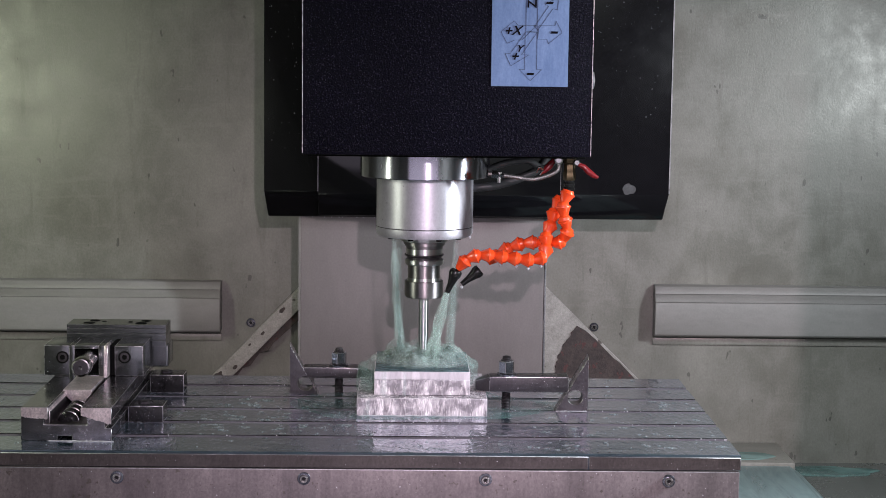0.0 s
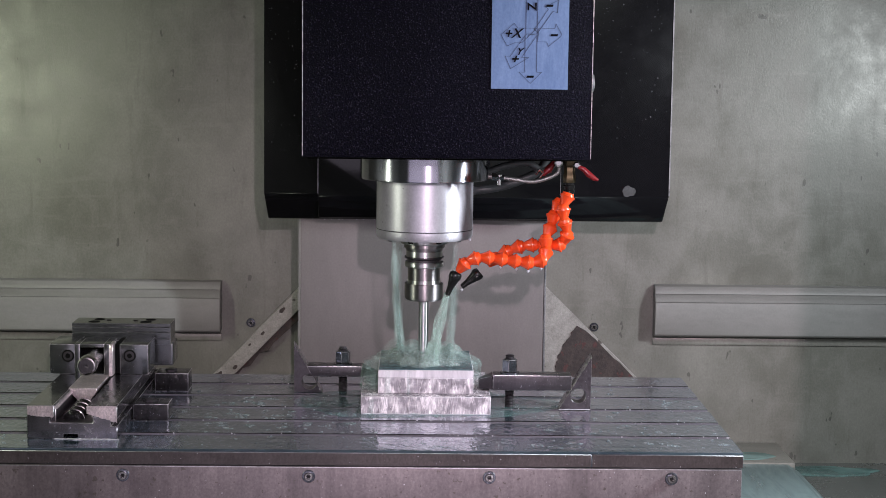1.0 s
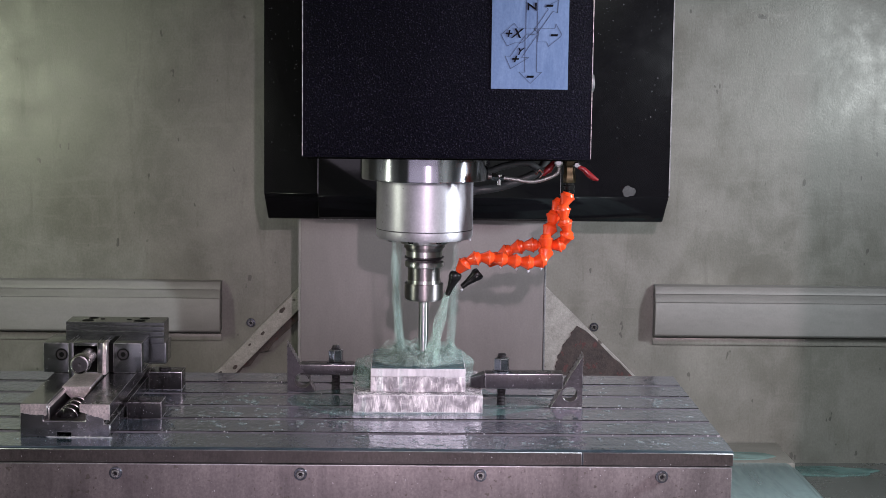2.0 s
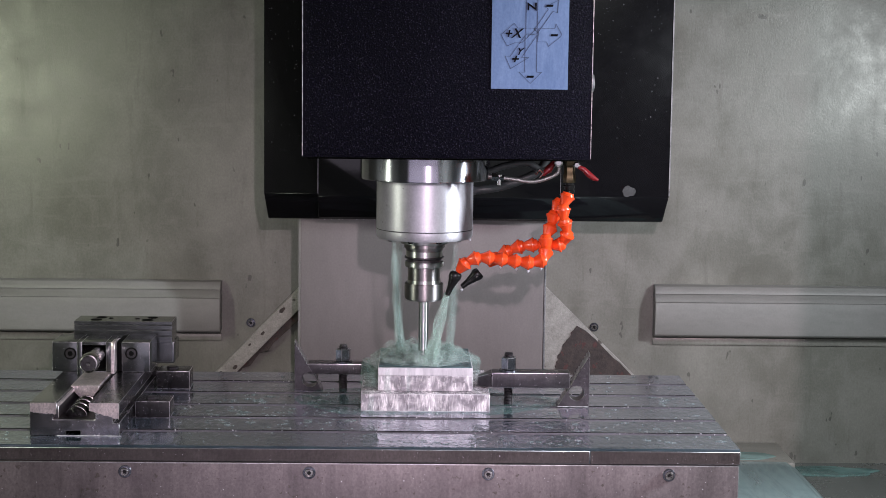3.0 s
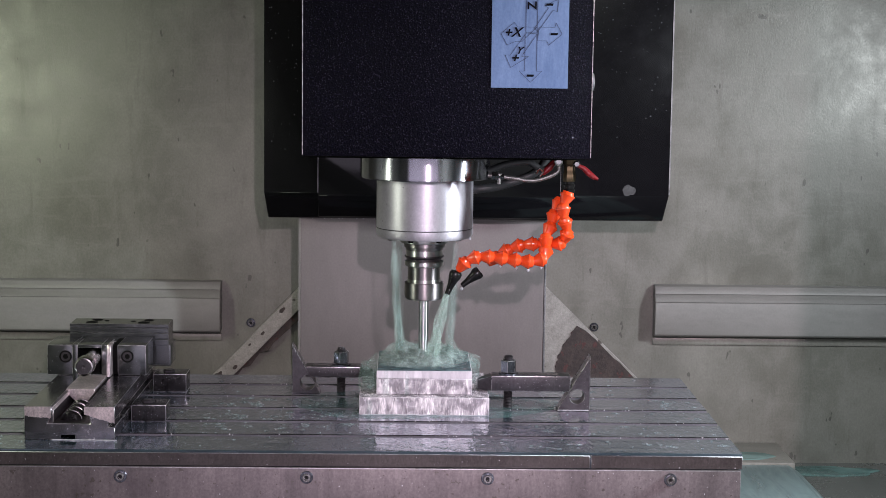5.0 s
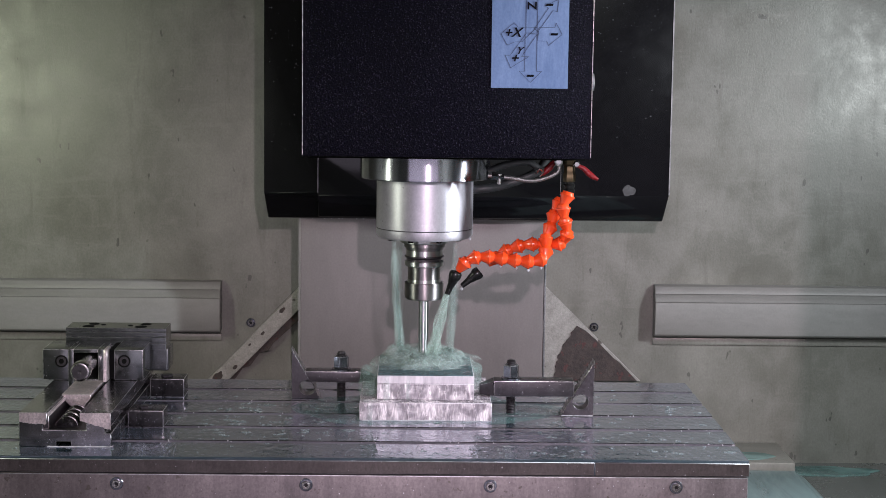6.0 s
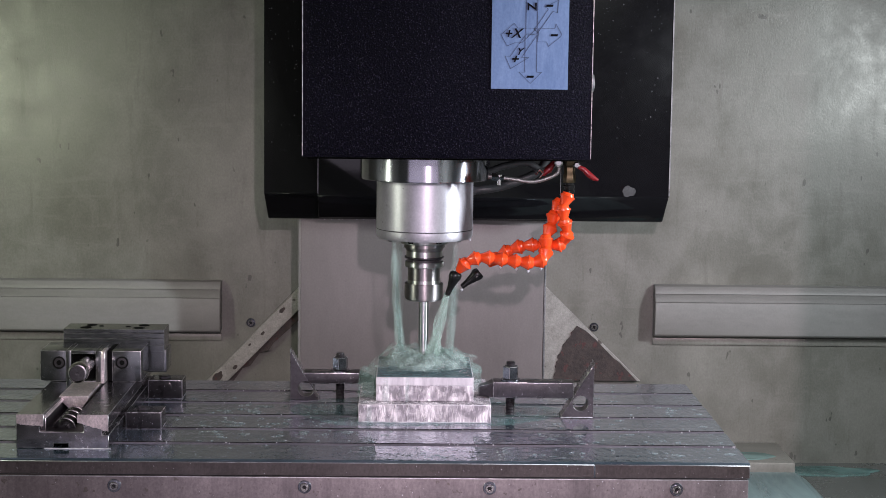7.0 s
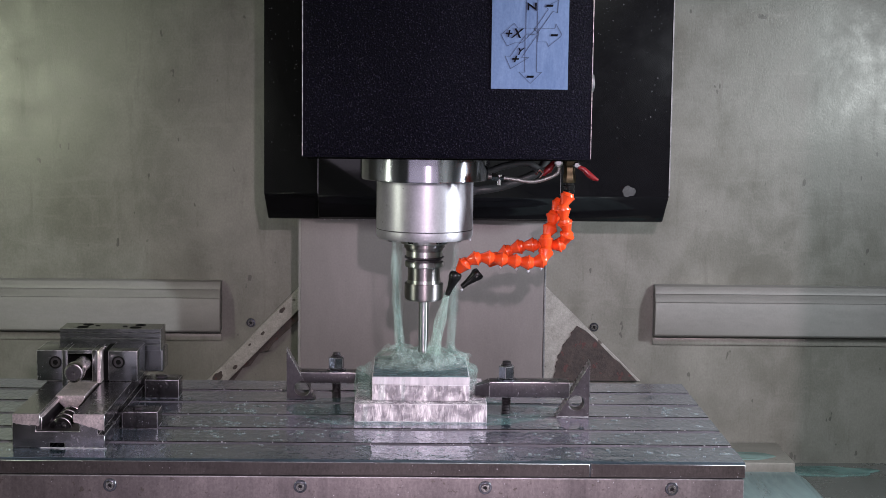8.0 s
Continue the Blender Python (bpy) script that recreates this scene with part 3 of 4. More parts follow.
TURN = pose(0, 0, 0, 90, 0, 0)
for text, px, py, size, turn, shear in (("+", 899, 61, 0.021, 0, 0.2), ("X", 914, 60, 0.0205, 0, 0.35), ("Y", 919, 92, 0.0155, 0, 0.4), ("+", 911, 106, 0.021, 0, 0.3), ("Z", 940, 12, 0.0195, 90, 0)):
    lean = Matrix(((1, shear, 0, 0), (0, 1, 0, 0), (0, 0, 1, 0), (0, 0, 0, 1)))
    part("letter", letters(text, size, Matrix.Translation((sx(px), SY - 0.0003, sz(py))) @ TURN @ pose(0, 0, 0, 0, 0, turn) @ lean), M_INK, sticker)
for px, py in ((979, 62), (938, 136), (970, 10)):
    a, b, c = sx(px), sz(py), 0.0018
    part("minus_sign", prism([(a - 0.0062, b - c), (a + 0.0048, b - c), (a + 0.0062, b + c), (a - 0.0048, b + c)], SY - 0.0008, SY + 0.0001), M_INK, sticker)

# droplets on the front box and rear cover
rnd = random.Random(3)


def droplets(n, x0, x1, z0, z1, y, r0, r1):
    bm = bmesh.new()
    for _ in range(n):
        x, z, r = rnd.uniform(x0, x1), rnd.uniform(z0, z1), r0 + (r1 - r0) * rnd.random() ** 4
        vs = [bm.verts.new((x + r * math.cos(k * 1.0472), y, z + 1.2 * r * math.sin(k * 1.0472))) for k in range(6)]
        tip = bm.verts.new((x, y - r * 0.8, z - 0.15 * r))
        for k in range(6):
            bm.faces.new((vs[k], vs[(k + 1) % 6], tip))
    return bm


def stuff(ob):
    return tagged(ob, kind="stuff")


stuff(part("water_spatter", droplets(9000, -0.072, 0.376, 0.44, 0.72, HY - 0.0001, 0.00025, 0.00085), M_BEAD, head, smooth=80))
stuff(part("water_spatter", droplets(110, -0.178, -0.0886, 0.40, 0.72, 0.3548, 0.0002, 0.0011), M_DAMP, head, smooth=80))
stuff(part("water_spatter", droplets(210, 0.4086, 0.582, 0.44, 0.72, 0.3548, 0.0002, 0.0010), M_DAMP, head, smooth=80))

# pipes, valve and lever under the box
part("braided_pipe", tube(smooth_path([(0.222, -0.1, 0.400), (0.2604, -0.1, 0.3963), (0.2929, -0.1, 0.392), (0.316, -0.1, 0.3969), (0.3344, -0.1, 0.4055), (0.3389, -0.1, 0.4157), (0.338, -0.1, 0.43)]), 0.0035), M_BRAID, head, "thin braided steel pipe")
part("pipe_union", lathe([(0.007, 0), (0.007, 0.010), (0.0052, 0.012), (0.0052, 0.020)], m=along((0.228, -0.1, 0.4), (0.26, -0.1, 0.397)), seg=6), M_SCREW, head)
part("pipe_nipple", lathe([(0.0035, 0), (0.0035, 0.012), (0.005, 0.013), (0.005, 0.017)], (0.2405, -0.1, 0.386), 10), M_SCREW, head)
part("black_hose", tube(smooth_path([(0.19, 0.03, 0.366), (0.2063, 0, 0.3687), (0.2428, 0, 0.3739), (0.281, 0, 0.3859), (0.312, 0, 0.4026), (0.33, 0, 0.43)]), 0.0075), M_RUBBER, head)
part("black_hose", tube(smooth_path([(0.225, -0.03, 0.402), (0.25, -0.03, 0.412), (0.29, -0.03, 0.418), (0.32, -0.03, 0.405), (0.345, -0.03, 0.43)]), 0.006), M_RUBBER, head)
part("valve_body", lathe([(0.0095, 0.391), (0.0105, 0.393), (0.0105, 0.404), (0.009, 0.406), (0.009, 0.418), (0.011, 0.420), (0.011, 0.434)], (0.3555, -0.1, 0), 6), M_BRASS, head, "brass coolant valve")
part("hose_tail", lathe([(0.008, 0.372), (0.010, 0.378), (0.008, 0.380), (0.010, 0.386), (0.008, 0.388), (0.0085, 0.393)], (0.3555, -0.1, 0), 20), M_NOZZLE, head)
part("red_lever", tube([(0.367, -0.11, 0.419), (0.378, -0.112, 0.414), (0.386, -0.112, 0.406), (0.394, -0.112, 0.400), (0.4015, -0.112, 0.3965)], [0.0030, 0.0042, 0.0052, 0.0045, 0.0022], 14), M_RED, head, "small red plastic lever")
part("lever_pivot", lathe([(0.006, 0), (0.006, 0.008), (0.004, 0.010), (0.001, 0.010)], m=facing(0.366, -0.105, 0.421), seg=6), M_SCREW, head)
part("red_lever", tube([(0.332, -0.09, 0.424), (0.322, -0.092, 0.412), (0.312, -0.092, 0.402)], [0.004, 0.0062, 0.003], 14), M_RED, head)
part("pipe_clip", tube(smooth_path([(0.30, -0.11, 0.405), (0.305, -0.115, 0.413), (0.311, -0.11, 0.408), (0.306, -0.108, 0.400)]), 0.002, 8), M_SCREW, head)
part("pipe_end", lathe([(0.007, 0), (0.007, 0.004), (0.0045, 0.005), (0.0045, 0.001)], m=facing(0.337, -0.105, 0.424), seg=16), M_SCREW, head)


def orange_hose(pts, ys, nozzle_from, nozzle_to):
    """A segmented coolant hose: ball-and-socket links along a path, and a black nozzle."""
    hose = part("coolant_hose", lathe([(0.006, 0), (0.0085, 0.004), (0.0085, 0.010), (0.006, 0.012)], m=along((pts[0][0], ys[0], pts[0][1] + 0.006), (pts[1][0], ys[1], pts[1][1])), seg=16), M_ORANGE, head, "orange segmented plastic coolant hose")
    path = smooth_path([(x, y, z) for (x, z), y in zip(pts, ys)], 10)
    total = sum((b - a).length for a, b in zip(path, path[1:]))
    count = round(total / 0.0222)
    step, want, run, stops = total / count, 0.0, 0.0, []
    for a, b in zip(path, path[1:]):
        d = (b - a).length
        while want <= run + d + 1e-6 and len(stops) <= count:
            stops.append(a.lerp(b, (want - run) / d))
            want += step
        run += d
    link = mesh_of("hose_link", lathe([(0.0050, -0.0050), (0.0085, -0.0030), (0.0098, 0.0), (0.0102, 0.0022), (0.0126, 0.0030), (0.0128, 0.0048), (0.0118, 0.0058), (0.0072, 0.0170), (0.0062, 0.0200), (0.0050, 0.022)], seg=24), M_ORANGE, 26)
    base = BASE[hose]
    for k, (a, b) in enumerate(zip(stops, stops[1:])):
        ob = new("hose_link", link)
        ob.parent = hose
        ob.matrix_basis = Matrix.Translation(-base) @ along(a, b)
    prof = [(0.009, -0.004), (0.0105, -0.001), (0.0105, 0.004), (0.0085, 0.009), (0.0055, 0.022), (0.0042, (Vector(nozzle_to) - Vector(nozzle_from)).length), (0.0026, (Vector(nozzle_to) - Vector(nozzle_from)).length)]
    part("nozzle", lathe(prof, m=along(nozzle_from, nozzle_to), seg=20), M_NOZZLE, hose, "black plastic nozzle")
    return hose


orange_hose([(0.3545, 0.372), (0.3454, 0.349), (0.349, 0.326), (0.3555, 0.3057), (0.3481, 0.2891), (0.3306, 0.2854), (0.3094, 0.2863), (0.2873, 0.2854), (0.2652, 0.2781), (0.2431, 0.2660), (0.2240, 0.2500)],
            [-0.10, -0.105, -0.105, -0.10, -0.095, -0.09, -0.087, -0.085, -0.078, -0.075, -0.078], (0.209, -0.078, 0.236), (0.182, -0.08, 0.214))
orange_hose([(0.343, 0.357), (0.337, 0.349), (0.3325, 0.3352), (0.3279, 0.3168), (0.3196, 0.303), (0.3195, 0.2845), (0.3205, 0.2679), (0.3104, 0.2633), (0.2892, 0.2596), (0.2699, 0.2625), (0.2441, 0.2655), (0.221, 0.2680), (0.1998, 0.2670), (0.185, 0.2580), (0.1745, 0.2440)],
            [-0.078, -0.080, -0.083, -0.088, -0.095, -0.10, -0.108, -0.115, -0.117, -0.117, -0.117, -0.117, -0.116, -0.115, -0.112], (0.1705, -0.112, 0.238), (0.1575, -0.108, 0.2045))

for x, y, z in ((0.3104, -0.115, 0.2515), (0.2892, -0.117, 0.2475), (0.2699, -0.117, 0.2510), (0.2441, -0.117, 0.2540), (0.1820, -0.08, 0.2105), (0.3306, -0.09, 0.2735)):
    part("hanging_drop", lathe([(0.0003, 0.0020), (0.0024, 0.0), (0.0026, -0.0018), (0.0012, -0.0038), (0.0002, -0.0044)], (x, y, z), 10), M_DROP, head)
rnd = random.Random(17)
for k in range(9):
    x = -0.093 + 0.0164 * k + rnd.uniform(-0.008, 0.008)
    part("hanging_drop", lathe([(0.0003, 0.001), (0.0016, 0.0), (0.0013, -0.0012), (0.0002, -0.0022)], (x, 0.386 + rnd.uniform(0, 0.009), 0.2779), 8), M_DROP, head)
scuff = puddle(0, 0, 0, 0.012, 0.011, 9, 30, 0.0006)
scuff.transform(pose(0.5135, 0.3549, 0.3390, 90, 0, 0))
part("scuff", scuff, M_SCUFF, head, "pale scuffed spot on the black cover")

# tool holder and end mill, turning in the spindle
holder = thing("tool_holder", (SX, 0, 0.28), "dark steel tool holder with collet nut and long end mill", "tool holder")
part("collar", lathe([(0.03, 0.287), (0.041, 0.286), (0.0415, 0.2790), (0.0405, 0.2775), (0.030, 0.2775)], (SX, 0, 0)), M_FLANGE, holder, smooth=25)
part("cone", lathe([(0.030, 0.2776), (0.0350, 0.2774), (0.0350, 0.2712), (0.0315, 0.2672), (0.0305, 0.2645), (0.020, 0.2645)], (SX, 0, 0)), M_HOLDER, holder, smooth=25)
part("neck", lathe([(0.020, 0.2646), (0.0312, 0.2644), (0.0312, 0.2552), (0.020, 0.2550)], (SX, 0, 0)), M_FLANGE, holder, smooth=25)
part("gripper_groove", lathe([(0.020, 0.2551), (0.0335, 0.2550), (0.0335, 0.2530), (0.0290, 0.2500), (0.0290, 0.2465), (0.020, 0.2465)], (SX, 0, 0)), M_CLAMP, holder, "dark gripper groove", smooth=20)
part("flange", lathe([(0.020, 0.2466), (0.0320, 0.2464), (0.0332, 0.2450), (0.0332, 0.2390), (0.0315, 0.2370), (0.020, 0.2370)], (SX, 0, 0)), M_FLANGE, holder, smooth=20)
part("body", lathe([(0.020, 0.2371), (0.0278, 0.2370), (0.0278, 0.2150), (0.020, 0.2150)], (SX, 0, 0)), M_HOLDER, holder, smooth=25)
part("nut_ring", lathe([(0.020, 0.2151), (0.0283, 0.2150), (0.0283, 0.2096), (0.020, 0.2096)], (SX, 0, 0)), M_FLANGE, holder, smooth=25)
part("collet_nut", lathe([(0.020, 0.2097), (0.0325, 0.2095), (0.0333, 0.2083), (0.0333, 0.1860), (0.0322, 0.1828), (0.0296, 0.1803), (0.0260, 0.1800), (0.0080, 0.1800)], (SX, 0, 0)), M_HOLDER, holder, smooth=25)
mill = lathe([(0.0085, 0.180), (0.0085, 0.110), (0.0080, 0.108), (0.0080, 0.058)], (SX, 0, 0), 32)
part("end_mill", mill, M_TOOL, holder, "bright round end mill")

# ---- moving table ----
XL, XR, YF, YB = -0.78, 0.6061, -0.35, 0.2422
SLOTS = [0.1446 - 0.1 * k for k in range(5)]
table = thing("machine_table", (0.0, -0.05, -0.12), "wet grey cast iron machine table with five T-slots", "machine table")
poly = [(YF + 0.003, 0.0), (YF, -0.003), (YF, -0.0235), (YF + 0.03, -0.0235), (YF + 0.03, -0.12), (YB - 0.01, -0.12), (YB - 0.01, -0.03), (YB, -0.03), (YB, 0.0)]
for s in SLOTS:
    poly += [(s + 0.0174, 0.0), (s + 0.016, -0.0008), (s + 0.016, -0.022), (s + 0.022, -0.022), (s + 0.022, -0.036), (s - 0.006, -0.036), (s - 0.006, -0.022), (s, -0.022), (s, -0.0012), (s - 0.0012, 0.0)]
bm = prism(poly, XL, XR, axis="x")
bm.normal_update()
# slot walls in paler dull iron; near-black chamfers paint the dark line of shade
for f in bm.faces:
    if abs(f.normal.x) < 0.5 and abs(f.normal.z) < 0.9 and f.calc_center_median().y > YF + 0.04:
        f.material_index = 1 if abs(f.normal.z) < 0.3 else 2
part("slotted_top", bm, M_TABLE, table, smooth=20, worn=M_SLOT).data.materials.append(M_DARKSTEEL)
part("front_edge", box(XL, 0.374, YF - 0.0022, YF + 0.001, -0.0232, -0.0032, 0.0008, seg=1), M_RIM, table, "dark stained front edge", worn=M_EDGE)
part("front_edge", box(0.3752, XR, YF - 0.0022, YF + 0.001, -0.0232, -0.0032, 0.0008, seg=1), M_RIM, table, "dark stained front edge", worn=M_EDGE)
part("apron", box(XL, XR - 0.002, YF - 0.005, YF + 0.028, -0.20, -0.0245, 0.0012), M_APRON, table, "stained stainless apron panel", worn=M_EDGE)
for bx in (-0.6135, -0.3358, -0.0554, 0.2184, 0.4961):
    socket_bolt("apron_bolt", bx, YF - 0.0065, -0.0385, 0.0066, table, "hex socket bolt with washer")
part("saddle", box(XL + 0.1, XR - 0.1, -0.25, 0.2, -0.235, -0.12), M_DARKSTEEL, table)

# foam flecks left by the coolant
rnd = random.Random(11)


def flecks(n, x0, x1, y0, y1, z, r0, r1, squash=0.6, avoid=SLOTS):
    bm = bmesh.new()
    made = 0
    while made < n:
        x, y, r = rnd.uniform(x0, x1), rnd.uniform(y0, y1), r0 + (r1 - r0) * rnd.random() ** 3
        if any(s - r * 0.6 < y < s + 0.017 + r * 0.6 for s in avoid):
            continue
        made += 1
        q = rnd.uniform(0, 9)
        vs = []
        for k in range(10):
            a = 2 * math.pi * k / 10
            w = r * (1 + 0.5 * noise.noise(Vector((math.cos(a), math.sin(a), q + made))))
            vs.append((x + 1.3 * w * math.cos(a), y + squash * w * math.sin(a)))
        lo = [bm.verts.new((a, b, z)) for a, b in vs]
        hi = [bm.verts.new((x + (a - x) * 0.7, y + (b - y) * 0.7, z + 0.0007)) for a, b in vs]
        bm.faces.new(hi)
        for k in range(10):
            bm.faces.new((lo[k], lo[(k + 1) % 10], hi[(k + 1) % 10], hi[k]))
    return bm


foam = solid("coolant_foam", flecks(480, -0.62, 0.59, -0.335, 0.235, 0.0003, 0.0006, 0.0050), M_FOAM, "whitish foam flecks of coolant on the wet table", "foam", "stuff", (0, -0.05, 0))
foam_left = solid("coolant_foam", flecks(95, -0.24, 0.02, -0.25, 0.05, 0.0003, 0.002, 0.011), M_FOAM, "thick whitish foam patches of coolant beside the block", "foam", "stuff", (0, -0.05, 0))
foam_right = solid("coolant_foam", flecks(70, 0.30, 0.59, -0.335, 0.20, 0.0003, 0.002, 0.0085), M_FOAM, "pale foam patches of coolant near the table's end", "foam", "stuff", (0, -0.05, 0))
film = solid("coolant_film", puddle(0.11, 0.0, 0.0002, 0.22, 0.135, 4, 90, 0.0012), M_POOL, "thin film of turquoise coolant round the block", "coolant", "", (0.12, 0.01, 0))

rnd = random.Random(21)
specks = droplets(150, -0.62, 0.60, -0.085, -0.026, YF - 0.0051, 0.0002, 0.0009)
stuff(part("water_spatter", specks, M_DROP, table, smooth=80))
edge_specks = droplets(90, -0.62, 0.60, -0.023, -0.001, YF - 0.0023, 0.0002, 0.0009)
stuff(part("water_spatter", edge_specks, M_DROP, table, smooth=80))

for sy in SLOTS:
    slot_specks = droplets(46, -0.30, 0.60, -0.0022, 0.0002, sy + 0.0157, 0.0003, 0.0012)
    stuff(part("water_spatter", slot_specks, M_DROP, table, smooth=80))


def wet_edge(x0, x1, y, r, seed, n=44):
    """A bright bead of coolant standing along the foot of a thing."""
    pts = [(x0 + (x1 - x0) * k / n, y + 0.002 * noise.noise(Vector((k * 0.31, seed, 1))), 0.0006) for k in range(n + 1)]
    rs = [r * (0.45 + 0.9 * abs(noise.noise(Vector((k * 0.37, seed, 7))))) for k in range(n + 1)]
    return solid("coolant_bead", tube(pts, rs, 8), M_DROP, "bright bead of coolant along the foot of the steel", "coolant", "", ((x0 + x1) / 2, y, 0), 80)


beads = [wet_edge(-0.452, -0.352, -0.2912, 0.0014, 3), wet_edge(0.020, 0.228, -0.0945, 0.0016, 8), wet_edge(0.350, 0.404, -0.0480, 0.0013, 5)]

# ---- clear block ----
block = thing("acrylic_block", (0.124, 0.0, 0.0), "clear acrylic block of two glued slabs with rough sawn sides", "block")
bm = box(0.0157, 0.2325, -0.093, 0.13, 0.0, 0.0300, 0.0008, seg=1)
part("lower_slab", bm, M_ACRYLIC, block, worn=M_MILLED)
part("upper_slab", box(0.0440, 0.2041, -0.070, 0.112, 0.0306, 0.0570, 0.0006, seg=1), M_ACRYLIC, block, worn=M_MILLED)
rim = box(0.0440, 0.2041, -0.070, 0.112, 0.0572, 0.0703, 0.0006, seg=1)
part("milled_rim", rim, M_MILLED, block, "smooth freshly milled upper edge")
cut = box(0.0455, 0.2026, -0.0685, 0.1105, 0.0704, 0.0718, 0.0005, seg=1)
part("coolant_layer", cut, M_TOPWATER, block, "turquoise coolant lying on the milled top")


# ---- clamps ----
def hexagon(r, z0, z1, at, turn=0.0, chamfer=0.0012):
    bm = lathe([(r * 0.86, z0), (r, z0 + chamfer), (r, z1 - chamfer), (r * 0.84, z1)], m=Matrix.Translation(at) @ Matrix.Rotation(turn, 4, "Z"), seg=6)
    bmesh.ops.bevel(bm, geom=list(bm.edges), offset=0.0006, segments=1, affect="EDGES", material=1)
    return bm


def step_block(x_up, x_low, height, hole, r, y0, depth, teeth):
    """A right triangle with a serrated slope and a round hole through it."""
    d = 1 if x_low > x_up else -1
    slope = []
    for k in range(teeth):
        t0, t1 = k / teeth, (k + 0.55) / teeth
        for t, off in ((t0, 0.0), (t1, -0.0026)):
            slope.append((x_up + (x_low - x_up) * t + d * (0.0 if off == 0 else -0.0004), height * (1 - t) + (0 if off == 0 else off * 0.7)))
    poly = [(x_up, 0.0), (x_up, height)] + slope[1:] + [(x_low, 0.0)]
    n = 28
    ring = [(hole[0] + r * math.cos(2 * math.pi * k / n), hole[1] + r * math.sin(2 * math.pi * k / n)) for k in range(n)]
    bm = bmesh.new()

    def loop(pts, y):
        vs = [bm.verts.new((a, y, c)) for a, c in pts]
        return vs, [bm.edges.new((vs[k], vs[(k + 1) % len(vs)])) for k in range(len(vs))]
    loops = []
    for y in (y0, y0 + depth):
        o, oe = loop(poly, y)
        h, he = loop(ring, y)
        bmesh.ops.triangle_fill(bm, use_beauty=True, use_dissolve=False, edges=oe + he)
        loops.append((o, h))
    for i in (0, 1):
        a, b = loops[0][i], loops[1][i]
        for k in range(len(a)):
            bm.faces.new((a[k], a[(k + 1) % len(a)], b[(k + 1) % len(b)], b[k])).material_index = 1 if i == 0 and 0 < k < 2 * teeth else 0
    bmesh.ops.recalc_face_normals(bm, faces=bm.faces)
    front = [e for e in bm.edges if all(abs(v.co.y - y0) < 1e-6 for v in e.verts) and len(e.link_faces) == 2 and e.calc_face_angle(0) > 0.5]
    bmesh.ops.bevel(bm, geom=front, offset=0.0006, segments=1, affect="EDGES", material=1)
    return bm


def strap_clamp(stud, y, bar, nose, side, z0, z1, step, label):
    clamp = thing("strap_clamp", (stud, y + 0.02, 0.0), label, "clamp", "clamps on the table")
    x0, x1 = bar
    w = 0.036
    bm = box(x0, x1, y, y + w, z0, z1, 0.0012)
    part("strap", bm, M_CLAMP, clamp, worn=M_WORN)
    # tapered nose towards the block
    m = (z0 + z1) / 2
    poly = [(x0 if side < 0 else x1, z1 - 0.0005), (nose, z1 - 0.009), (nose, m - 0.012), (x0 if side < 0 else x1, z0 + 0.0005)]
    bm = prism(poly, y + 0.001, y + w - 0.001)
    for v in bm.verts:
        if abs(v.co.x - nose) < 1e-5:
            v.co.y = y + w / 2 + (v.co.y - y - w / 2) * 0.45
    bmesh.ops.bevel(bm, geom=list(bm.edges), offset=0.0008, segments=1, affect="EDGES", material=1)
    part("nose", bm, M_CLAMP, clamp, worn=M_WORN)
    prof = [(0.0062, -0.030)]
    for k in range(46):
        prof += [(0.0078, -0.028 + k * 0.0026), (0.0068, -0.0267 + k * 0.0026)]
    prof = [p for p in prof if p[1] < z1 + 0.031] + [(0.0055, z1 + 0.0325)]
    part("stud", lathe(prof, (stud, y + w / 2, 0), 20), M_CLAMP, clamp)
    part("washer", lathe([(0.008, z1), (0.0165, z1), (0.0165, z1 + 0.003), (0.008, z1 + 0.003)], (stud, y + w / 2, 0), 32), M_NUT, clamp)
    part("nut", hexagon(0.0138, z1 + 0.003, z1 + 0.0255, (stud, y + w / 2, 0), 0.35), M_NUT, clamp, "grey hex nut", worn=M_WORN, smooth=20)
    # the strap's slot: a thin dark plate paints the shade of the opening
    part("slot_shade", box(x0 + 0.035 if side < 0 else x0 + 0.012, x1 - 0.02, y + 0.011, y + w - 0.011, z1 - 0.0002, z1 + 0.0004), M_DARKSTEEL, clamp)
    part("step_block", step_block(*step), M_CLAMP, clamp, "serrated triangular step block with a hole", worn=M_WORN)
    return clamp


clamp_r = strap_clamp(0.2675, -0.045, (0.238, 0.372), 0.2145, -1, 0.0318, 0.0582, (0.4052, 0.3495, 0.0935, (0.3835, 0.0240), 0.0128, -0.0465, 0.030, 17), "dark steel strap clamp on a serrated step block")
clamp_l = strap_clamp(-0.0215, 0.080, (-0.084, 0.0125), 0.036, 1, 0.0282, 0.0475, (-0.1072, -0.0570, 0.0885, (-0.0800, 0.0193), 0.0135, 0.0785, 0.030, 17), "dark steel strap clamp gripping the lower slab")

# ---- machine vise ----
vise = thing("machine_vise", (-0.425, -0.05, 0.0), "ground steel machine vise with open jaws, wet with coolant", "vise")
VF = -0.29
